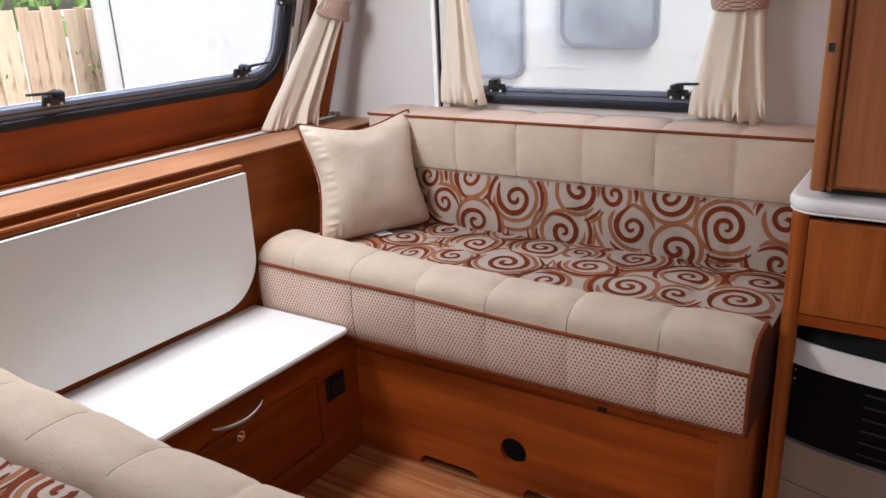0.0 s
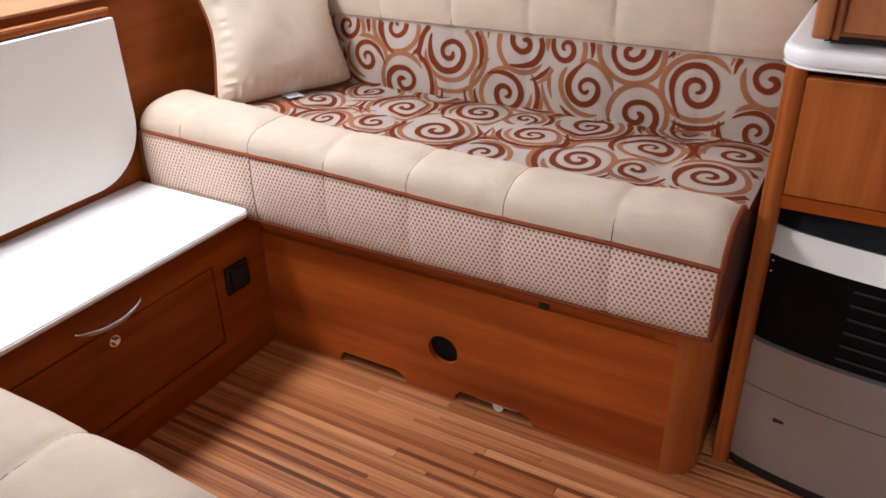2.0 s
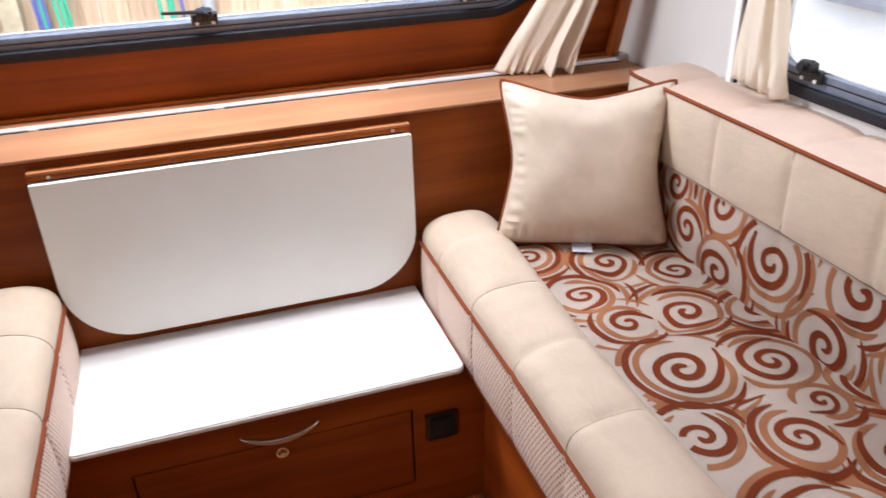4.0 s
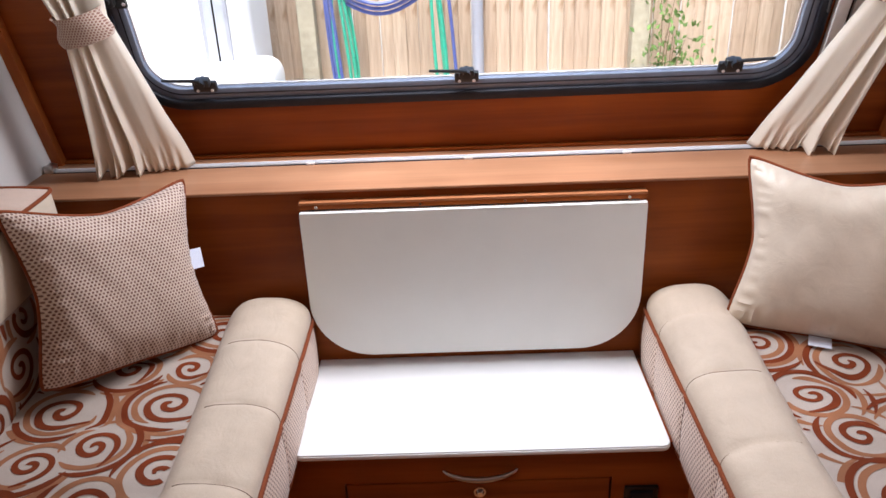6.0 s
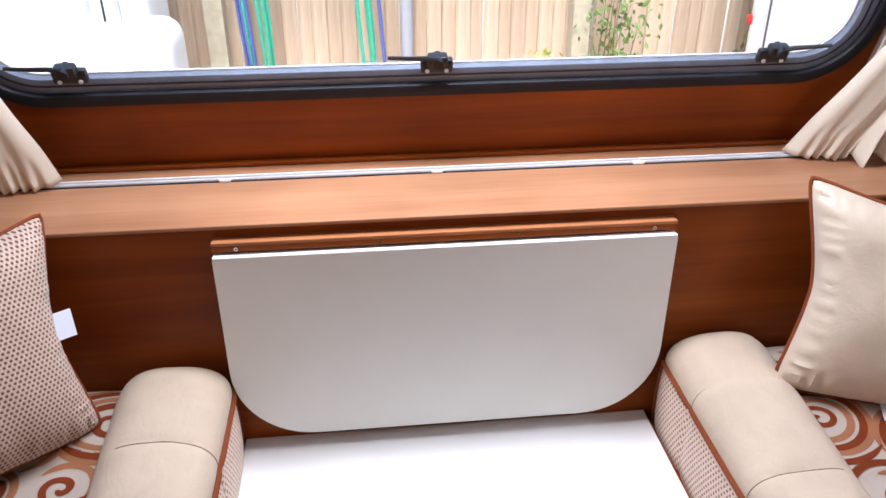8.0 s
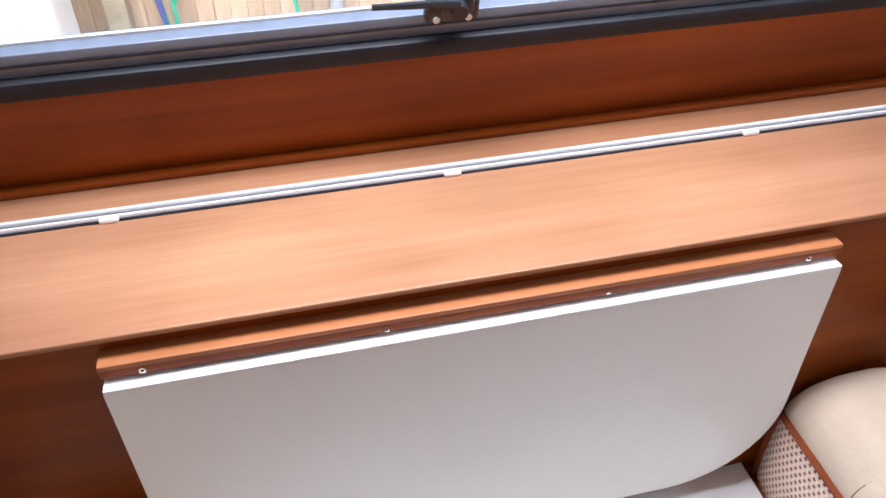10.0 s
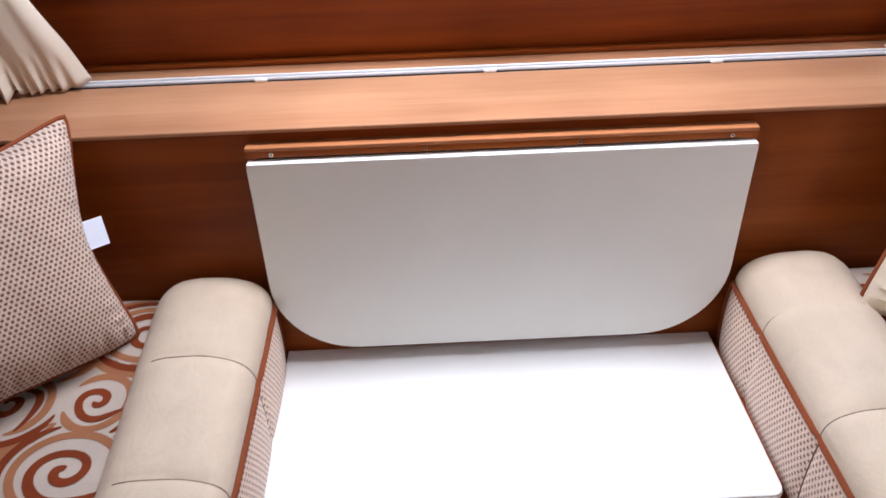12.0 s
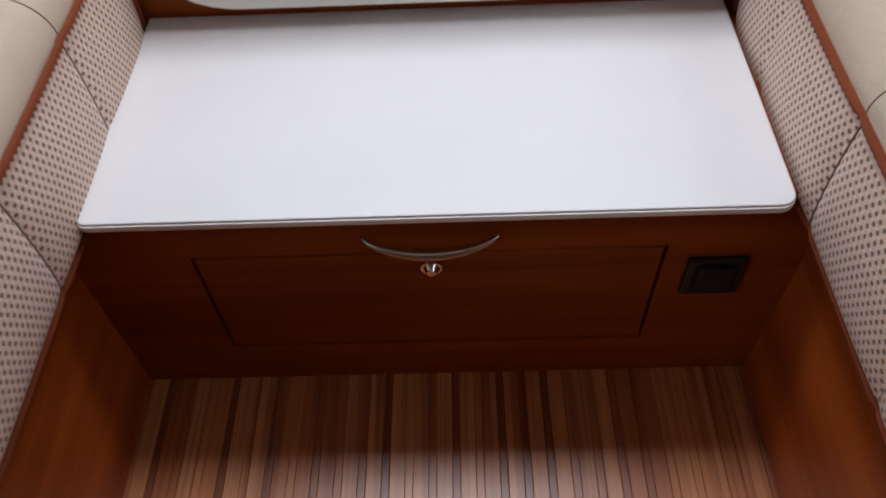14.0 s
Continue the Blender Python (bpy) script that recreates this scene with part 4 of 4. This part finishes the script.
scatter_cushion((0.705, -0.170, 0.702), (0.338, -0.155, 0.0), (0.045, 0.09, 0.33), 0.372, 0.350, SATIN,
                "plump cream satin scatter cushion leaning in the sofa corner", 0.14, (0.0, -1, 0.0, -0.024, -0.006, 105))
scatter_cushion((-0.705, -0.195, 0.708), (0.25, 0.26, -0.04), (-0.06, 0.09, 0.33), 0.372, 0.345, DOT_FACE,
                "dotted ecru scatter cushion with rust piping on the sofa", 0.14, (1, 0.0, 0.012, -0.002, 0.0, 0))


# ---- curtains ----
def curtain(name_label, a_top, b_top, a_tie, b_tie, a_low, b_low, normal, folds, band_h, depth=0.018):
    """A gathered curtain: two edges from the top through the tie to the hem."""
    n = Vector(normal).normalized()
    mid = (Vector(a_low) + Vector(b_low)) / 2
    top = thing("curtain", mid, name_label, "curtain", "curtains")
    pts = [Vector(p) for p in (a_top, b_top, a_tie, b_tie, a_low, b_low)]

    def edge(p, q, r, t, fall):
        """t from 0 at the top to 1 at the hem; the tie sits at 0.5."""
        if t < 0.5:
            k = t / 0.5
            return p.lerp(q, k ** 1.4)
        k = (t - 0.5) / 0.5
        return q.lerp(r, k ** fall)

    def fn(i, j):
        lo, hi = edge(pts[0], pts[2], pts[4], j, 0.88), edge(pts[1], pts[3], pts[5], j, 0.95)
        wide = hi - lo
        lo = lo - wide.normalized() * (0.004 * math.exp(-((j - 0.90) / 0.07) ** 2))
        p = lo.lerp(hi, i) - n * (0.022 * math.exp(-i / 0.06))
        near = 1 - min(1, abs(j - 0.5) / 0.5)
        k = min(1.0, max(0.0, (i - 0.34) / 0.3))
        loose = k * k * (3 - 2 * k)                            # the inner third hangs smooth
        amp = depth * (0.4 + 0.6 * (1 - near)) * (1 + 0.8 * noise.noise((i * 4, j * 1.5, 8))) * (0.16 + 0.9 * loose)
        ph = 2 * math.pi * folds * i ** 1.2 + 0.9 * math.sin(3 * j) + 2.3 * noise.noise((i * 2.8, j * 1.8, 4))
        wave = math.sin(ph) + 0.14 * math.sin(2.3 * ph + 1)
        p = p - n * (0.5 * depth * math.cos(math.pi * (i - 0.3)))
        p = p + n * (amp * wave)
        hem = max(0, j - 0.9) / 0.1
        p = p + n * (0.013 * hem * math.sin(2.7 * ph) * (0.35 + 0.65 * loose))
        p.z += 0.010 * hem * (math.sin(ph + 0.8) + 0.5 * math.sin(2.1 * ph)) * (0.15 + loose)
        return p

    bm = sheet(fn, 84, 60)
    ob = part("cloth", bm, CURTAIN_CLOTH, top, "gathered cream cloth")
    mod = ob.modifiers.new("thickness", "SOLIDIFY")
    mod.thickness = 0.0016

    def wrap(i, j):
        a, b = pts[2], pts[3]
        mid_t = (a + b) / 2
        half = (b - a) / 2
        q = 2 * math.pi * i
        ax = half.normalized()
        up = n.cross(ax).normalized()
        up = up if up.z > 0 else -up
        return mid_t + ax * (half.length + 0.008) * math.cos(q) + n * 0.034 * math.sin(q) + up * (band_h * (j - 0.5)) + ax * 0.006 * math.sin(6 * j + q)
    part("tieback", sheet(wrap, 30, 6), DOT_BAND, top, "dotted brown tieback band")
    return top


DOT_BAND = dotted("dotted_brown_band", 0, 2, 0.0058, pale=0.8, dot=0.27, ink=(0.20, 0.08, 0.05))
FRONT_LABEL = "cream curtain tied back beside the front window, hanging onto the shelf"
curtain(FRONT_LABEL, (0.74, -0.02, 1.50), (0.95, -0.02, 1.50), (0.825, 0.045, 1.175), (0.90, 0.025, 1.155),
        (0.640, 0.150, 0.814), (0.812, 0.118, 0.813), (0, -1, -0.25), 3.6, 0.06, 0.012)
curtain(FRONT_LABEL, (-0.70, -0.02, 1.50), (-0.93, -0.02, 1.50), (-0.729, 0.045, 1.165), (-0.812, 0.035, 1.150),
        (-0.640, 0.150, 0.814), (-0.845, 0.112, 0.815), (0, -1, -0.25), 4.6, 0.06, 0.013)
curtain("cream curtain tied back at the side window behind the sofa",
        (0.955, -0.24, 1.55), (0.955, -0.47, 1.55), (0.955, -0.30, 1.225), (0.955, -0.372, 1.225), (0.955, -0.262, 0.878), (0.955, -0.436, 0.880), (-1, 0, 0), 2.6, 0.07, 0.010)
curtain("cream curtain tied back at the side window behind the sofa",
        (0.955, -0.98, 1.55), (0.955, -1.28, 1.55), (0.955, -1.075, 1.17), (0.955, -1.182, 1.17), (0.95, -1.018, 0.874), (0.95, -1.215, 0.870), (-1, 0, 0), 3.4, 0.075, 0.013)

# ---- sideboard with the fire, its worktop and the cupboard above ----
CF, CS, CE = 0.505, -1.357, -2.0
side = thing("sideboard", (0.75, -1.68, 0), "cherry wood sideboard unit housing the fire beside the sofa", "cabinet")
part("end_panel", box((CF - 0.002, CS - 0.022, 0.0), (0.998, CS, 0.782), 0.002), WOOD_Z, side)
part("corner_post", rod((CF + 0.012, CS - 0.014, 0.0), (CF + 0.012, CS - 0.014, 0.782), 0.016, 16), WOOD_Z, side, "rounded front edge")
part("top_rail", box((CF + 0.004, CE, 0.552), (CF + 0.03, CS - 0.022, 0.575)), WOOD_Y, side)
door = part("door", box((CF, CE + 0.01, 0.577), (CF + 0.02, CS - 0.030, 0.768), 0.003), WOOD_Z, side, "cherry wood drop door")
bm = rod((CF, -1.628, 0.715), (CF - 0.012, -1.628, 0.715), 0.017, 24)
join(bm, rod((CF - 0.010, -1.628, 0.715), (CF - 0.020, -1.628, 0.715), 0.0215, 24, 0.019))
knob = part("knob", bm, ALUMINIUM, door, "round chrome rimmed knob")
part("knob_inset", rod((CF - 0.0195, -1.628, 0.715), (CF - 0.0225, -1.628, 0.715), 0.0145, 24, 0.012), SATIN, door, "cream knob centre")
part("back_board", box((0.985, CE, 0.0), (0.998, CS - 0.022, 0.782)), WOOD_Y, side)
part("far_panel", box((CF, CE - 0.02, 0.0), (0.998, CE, 0.782)), WOOD_Z, side)

wt = thing("worktop", (0.75, -1.7, 0.782), "pale cream laminate worktop with rounded corner on the sideboard", "worktop")
LOOP = rrect(CF - 0.018, CE - 0.02, 0.998, CS + 0.012, 0, 10, (0, 0, 0, 0.055))
part("slab", plate(LOOP, [], 0.026, Matrix.Translation((0, 0, 0.786)), 0.008), WHITE_TOP, wt)
part("under_edge", plate(rrect(CF - 0.016, CE - 0.02, 0.998, CS + 0.010, 0, 10, (0, 0, 0, 0.055)), [], 0.0035, Matrix.Translation((0, 0, 0.7825))), FLAP_WHITE, wt)

up_cab = thing("cupboard", (0.75, -1.7, 0.85), "pale cherry wood cupboard with flat doors above the worktop", "cabinet")
part("body", box((CF + 0.03, CE, 0.824), (0.998, CS - 0.030, 1.9), 0.002), CUPBOARD_WOOD, up_cab)
part("pilaster", box((CF - 0.004, CS - 0.050, 0.824), (CF + 0.03, CS - 0.024, 1.9), 0.006), CUPBOARD_WOOD, up_cab, "upright corner moulding")
part("bead", tube([(CF + 0.012, CS - 0.056, 0.824), (CF + 0.012, CS - 0.056, 1.9)], 0.005, 10), CUPBOARD_WOOD, up_cab, "slim upright bead")
for y1, y0 in ((CS - 0.064, CS - 0.300), (CS - 0.305, CE + 0.002)):
    door = part("door", box((CF + 0.008, y0, 0.834), (CF + 0.026, y1, 1.88), 0.0025), CUPBOARD_WOOD, up_cab, "flat cherry wood door")
# near-black strip painting the shaded gap between cupboard and worktop
part("plinth", box((CF + 0.03, CE, 0.816), (0.99, CS - 0.04, 0.824)), DARK_VOID, up_cab)
part("door_pull", box((CF - 0.004, CS - 0.296, 0.905), (CF + 0.008, CS - 0.280, 1.02), 0.003), CUPBOARD_WOOD, door, "wooden grip")
part("catch", box((CF - 0.008, CS - 0.040, 1.075), (CF - 0.003, CS - 0.030, 1.090), 0.001), BLACK_PLASTIC, up_cab, "small dark catch")

fire = thing("gas_fire", (0.52, -1.67, 0.0), "silver and black gas fire with a bowed front", "fire")
FY0, FY1 = -1.383, -1.96


def bowed(y):
    t = (y - FY0) / (FY1 - FY0)
    return 0.517 - 0.050 * max(0.0, math.sin(math.pi * min(1, max(0, t)))) ** 0.75


def fire_band(z0, z1, dx0, dx1, deep=0.05):
    bm = bmesh.new()
    rows = []
    n = 28
    for i in range(n + 1):
        y = FY0 + (FY1 - FY0) * i / n
        rows.append([bm.verts.new(p) for p in ((bowed(y) + dx0, y, z0), (bowed(y) + dx1, y, z1), (0.517 + deep, y, z1), (0.517 + deep, y, z0))])
    for a, b in zip(rows, rows[1:]):
        for k in range(4):
            bm.faces.new((a[k], a[(k + 1) % 4], b[(k + 1) % 4], b[k]))
    bm.faces.new(rows[0])
    bm.faces.new(rows[-1])
    return bm


part("plinth", fire_band(0.0, 0.026, 0.004, 0.004), BLACK_PLASTIC, fire, "black plinth")
part("lower_panel", fire_band(0.028, 0.198, -0.003, -0.003), FIRE_SILVER, fire, "silver lower panel")
part("middle_panel", fire_band(0.2005, 0.292, -0.003, -0.001), FIRE_SILVER, fire, "silver panel")
screen = part("screen", fire_band(0.294, 0.466, 0.010, 0.010), FIRE_BLACK, fire, "black glass screen")
part("upper_trim", fire_band(0.468, 0.510, -0.003, 0.020), TRIM_SILVER, fire, "silver trim band")
part("control_panel", fire_band(0.5115, 0.550, 0.021, 0.044, 0.06), FIRE_BLACK, fire, "black control panel")
for k in range(6):
    z = 0.312 + 0.026 * k
    pts = [(bowed(y) + 0.010 - 0.002, y, z) for y in (-1.52 - 0.035 * i for i in range(13))]
    part("bar", tube(pts, 0.0022, 6), BLACK_PLASTIC, screen)
part("slot", box((bowed(-1.46) - 0.0045, -1.475, 0.146), (bowed(-1.46) + 0.004, -1.448, 0.152)), BLACK_PLASTIC, fire)
part("handle", tube([(bowed(-1.70) - 0.004, -1.70, 0.115), (bowed(-1.70) - 0.014, -1.705, 0.115), (bowed(-1.75) - 0.016, -1.75, 0.115), (bowed(-1.80) - 0.014, -1.795, 0.115), (bowed(-1.80) - 0.004, -1.80, 0.115)], 0.0045, 8), ALUMINIUM, fire, "small chrome handle")
for z in (0.432, 0.452):
    part("rivet", rod((bowed(-1.392) + 0.008, -1.392, z), (bowed(-1.392) + 0.005, -1.392, z), 0.0022, 8), CHROME, screen)

# ---- outside ----
GZ = -0.55
bm = bmesh.new()
bmesh.ops.create_grid(bm, x_segments=1, y_segments=1, size=400, matrix=Matrix.Translation((0, 0, GZ)))
setting("ground", bm, GRAVEL, "pale gravel ground", "ground")

FENCE_Y = 3.2
fence = thing("fence", (0.4, FENCE_Y, GZ), "pale upright board fence with posts", "fence")
shapes = []
for k in range(4):
    h = 1.72 + 0.012 * k
    bm = box((-0.041, -0.006, 0), (0.041, 0.006, h), 0.003, seg=1)
    for v in bm.verts:
        v.co.y += 0.03 * v.co.x
    me = bpy.data.meshes.new("board")
    bmesh.ops.recalc_face_normals(bm, faces=bm.faces)
    bm.to_mesh(me)
    bm.free()
    me.materials.append(FENCE_WOOD)
    shapes.append(me)
rng = random.Random(4)
for i in range(114):
    ob = new("board", rng.choice(shapes))
    ob.parent = fence
    ob.location = (-4.3 + 0.0775 * i, 0.016 * (i % 2) + rng.uniform(-0.002, 0.002), 0)
    ob.rotation_euler = (0, rng.uniform(-0.006, 0.006), 0)
for px in (-2.9, -0.87, 1.08, 2.9):
    part("post", box((px - 0.05, FENCE_Y - 0.115, GZ), (px + 0.05, FENCE_Y - 0.015, GZ + 1.85), 0.006), POST_WOOD, fence, "grey weathered post")
part("drainpipe", rod((0.13, FENCE_Y - 0.06, GZ), (0.13, FENCE_Y - 0.06, GZ + 1.8), 0.034, 12), PIPE_GREY, fence, "grey upright pipe")


def hose(label, mat, x, n, spread, seed):
    rng = random.Random(seed)
    top = thing("hose", (x, FENCE_Y - 0.13, 0.2), label, "hose", "hanging hoses")
    for k in range(n):
        dx = rng.uniform(-spread, spread)
        low = rng.uniform(-0.45, 0.1)
        pts = []
        for i in range(22):
            t = i / 21
            z = 1.15 + (low - 1.15) * t
            pts.append((x + dx * (0.2 + math.sin(math.pi * t)) + 0.08 * t, FENCE_Y - 0.12 - 0.012 * k, z))
        part("coil", tube(pts, 0.0105, 6), mat, top)
    return top


hose("green garden hose hanging on the fence", HOSE_GREEN, -0.69, 4, 0.05, 2)
hose("blue garden hose hanging on the fence", HOSE_BLUE, -0.74, 3, 0.06, 3)
hose("green garden hose hanging on the fence", HOSE_GREEN, -0.13, 4, 0.03, 5)
hose("blue garden hose hanging on the fence", HOSE_BLUE, -0.07, 1, 0.02, 6)
arc = thing("hose", (-0.4, FENCE_Y - 0.13, 0.9), "blue hose looped between fence hooks", "hose", "hanging hoses")
for k in range(3):
    part("coil", tube([(-0.68 + 0.5 * i / 20, FENCE_Y - 0.13 - 0.02 * k, 0.86 - 0.10 * math.sin(math.pi * i / 20) + 0.03 * k) for i in range(21)], 0.012, 6), HOSE_BLUE, arc)


def shrub(label, x, z, w, h, count, mat, seed, lean):
    """Twigs with many small leaves growing up in front of the fence."""
    rng = random.Random(seed)
    top = thing("climbing_plant", (x, FENCE_Y - 0.2, GZ), label, "plant", "plants at the fence")
    tw, lv = bmesh.new(), bmesh.new()
    for k in range(7):
        pts = []
        ex, ez = x + rng.uniform(-w, w) + lean, z + rng.uniform(-h, h)
        for i in range(10):
            t = i / 9
            pts.append(Vector((x + (ex - x) * t ** 1.6 + 0.03 * math.sin(7 * t + k), FENCE_Y - 0.16 - 0.05 * math.sin(3 * t + k), GZ + (ez - GZ) * t)))
        join(tw, tube(pts, lambda t: 0.006 - 0.004 * t, 5))
        for i in range(count):
            p = pts[rng.randrange(3, 10)] + Vector((rng.gauss(0, w * 0.28), rng.gauss(0, 0.05), rng.gauss(0, h * 0.28)))
            r = rng.uniform(0.013, 0.026)
            m = Matrix.Translation(p) @ Euler((rng.uniform(0, 6), rng.uniform(0, 6), rng.uniform(0, 6))).to_matrix().to_4x4()
            vs = [lv.verts.new(m @ Vector(q)) for q in ((-r, 0, 0), (0, r * 0.55, r * 0.15), (r * 1.2, 0, 0), (0, -r * 0.55, r * 0.15))]
            lv.faces.new((vs[0], vs[1], vs[2]))
            lv.faces.new((vs[0], vs[2], vs[3]))
    part("twigs", tw, TWIG, top)
    tagged(part("leaves", lv, mat, top, "small green leaves", False), kind="stuff")


shrub("green climbing plant against the fence", 1.2, 0.62, 0.30, 0.24, 75, LEAF, 8, 0.2)
shrub("yellow green weeds at the fence", 1.06, 0.20, 0.18, 0.14, 50, WEED_LEAF, 9, 0.0)
shrub("green climbing plant against the fence", 2.05, 0.75, 0.12, 0.22, 22, LEAF, 10, 0.0)

# dense hedge top behind the fence
rng = random.Random(21)
lv = bmesh.new()
for i in range(2600):
    p = Vector((rng.uniform(-4.5, 5.0), FENCE_Y + 0.5 + abs(rng.gauss(0, 0.4)), 1.05 + rng.random() ** 1.3 * 1.5))
    r = rng.uniform(0.03, 0.07)
    m = Matrix.Translation(p) @ Euler((rng.uniform(0, 6), rng.uniform(0, 6), rng.uniform(0, 6))).to_matrix().to_4x4()
    vs = [lv.verts.new(m @ Vector(q)) for q in ((-r, 0, 0), (0, r * 0.55, r * 0.15), (r * 1.2, 0, 0), (0, -r * 0.55, r * 0.15))]
    lv.faces.new((vs[0], vs[1], vs[2]))
    lv.faces.new((vs[0], vs[2], vs[3]))
tagged(link_mesh("hedge", lv, LEAF, False), "green leafy hedge behind the board fence", "hedge", "", "stuff")


def parked_caravan(label, m, length, width, windows, lamp):
    """A white caravan with rounded ends; m places its near front lower corner, x along its length, y to its far side."""
    top = new("parked_caravan")
    top.matrix_world = m
    tagged(top, label, "caravan", "parked caravans")

    def add(name, bm, mat, lab="", parent=top):
        ob = link_mesh(name, bm, mat)
        ob.parent = parent
        return tagged(ob, lab)

    prof = rrect(0, 0.40, length, 2.45, 0, 10, (0.12, 0.12, 0.35, 0.35))
    bm = plate(prof, [], width, axes((0, width, 0), (1, 0, 0), (0, 0, 1)))
    rim = [e for e in bm.edges if len(e.link_faces) == 2 and e.calc_face_angle(0) > 1.2]
    bmesh.ops.bevel(bm, geom=rim, offset=0.09, segments=5, affect="EDGES", profile=0.5)
    add("body", bm, CARAVAN_WHITE)
    for x0, z0, x1, z1 in windows:
        w = add("window", plate(rrect(x0, z0, x1, z1, 0.06), [], 0.02, axes((0, 0.004, 0), (1, 0, 0), (0, 0, 1))), CARAVAN_GLASS, "grey acrylic window")
        add("window_rim", plate(rrect(x0 - 0.014, z0 - 0.014, x1 + 0.014, z1 + 0.014, 0.07), [rrect(x0 + 0.004, z0 + 0.004, x1 - 0.004, z1 - 0.004, 0.055)], 0.022, axes((0, 0.004, 0), (1, 0, 0), (0, 0, 1))), PIPE_GREY, "", w)
    add("skirt", box((0.02, -0.006, 0.40), (length - 0.02, 0.02, 0.47), 0.004), CARAVAN_GREY, "dark lower trim")
    add("trim_strip", box((0.25, -0.008, 0.5), (0.256, 0.0, 2.3)), CARAVAN_GREY)
    if lamp:
        add("marker_lamp", box((0.06, -0.02, 1.04), (0.095, 0.0, 1.09), 0.008), RED_LENS, "red marker lamp")
    for wx in (length * 0.55,):
        tyre = add("wheel", rod((wx, 0.03, 0.32), (wx, 0.22, 0.32), 0.32, 28), BLACK_RUBBER, "black tyre")
        add("hub", rod((wx, 0.022, 0.32), (wx, 0.03, 0.32), 0.19, 24), ALUMINIUM, "", tyre)
    return top


# beside the right wall: its length runs to the rear
m_n = Matrix.Translation((1.88, 2.85, GZ)) @ Matrix(((0, 1, 0), (-1, 0, 0), (0, 0, 1))).to_4x4()
nb = parked_caravan("white parked caravan with grey windows close beside", m_n, 6.2, 2.1, [(2.35, 1.404, 2.93, 2.1), (3.117, 1.53, 3.481, 2.1), (4.3, 1.45, 5.0, 2.1)], True)
bars = link_mesh("lettering_bar", box((3.02, -0.002, 1.44), (3.20, 0.001, 1.445)), FLAP_WHITE)
bars.parent = nb
m_l = Matrix.Translation((-6.26, 2.5, GZ))
parked_caravan("white parked caravan in front of the fence", m_l, 5.2, 0.55, [(2.6, 1.5, 3.6, 2.1), (4.98, 1.08, 5.09, 2.1)], False)
locker = thing("gas_locker", (-1.0, 2.45, GZ), "white rounded locker box beside the parked caravan", "locker")
part("shell", box((-1.35, 2.30, GZ + 0.05), (-0.93, 2.70, GZ + 1.18), 0.09, seg=5), CARAVAN_WHITE, locker)

# ---- floor strips ----
PALE_W, DARK_W = 0.0205, 0.0105
lengths = (0.72, 0.90, 1.06)
strips = {}
for w, mat in ((PALE_W, PLANK), (DARK_W, PLANK_DARK)):
    for L in lengths:
        bm = box((0, -L + 0.0008, -0.004), (w - 0.0004, 0, 0.0), 0.0005, seg=1)
        bmesh.ops.recalc_face_normals(bm, faces=bm.faces)
        me = bpy.data.meshes.new("plank")
        bm.to_mesh(me)
        bm.free()
        me.materials.append(mat)
        strips[w, L] = me
laid = bpy.data.objects["floor"]
rng = random.Random(7)
x, w = -0.60, PALE_W
rest = bmesh.new()
while x < 0.64:
    y = -0.302
    first = rng.uniform(0.25, 0.9)
    while y > -2.05:
        L = rng.choice(lengths)
        ob = new("plank", strips[w, L])
        ob.parent = laid
        ob.location = (x, y + (first if y == -0.302 else 0.0) * 0.5, 0)
        y = ob.location.y - L
    box((x, REAR + 0.01, -0.004), (x + w - 0.0004, y, 0.0), 0, rest)
    x += w
    w = DARK_W if w == PALE_W else PALE_W
for a, b in ((-0.999, -0.601), (0.645, 0.999)):
    n = int((b - a) / PALE_W)
    for i in range(n):
        box((a + i * PALE_W, REAR + 0.01, -0.004), (a + (i + 1) * PALE_W - 0.0005, 0.0, 0.0), 0, rest)
part("floor_strips", rest, PLANK, laid)["kind"] = "stuff"
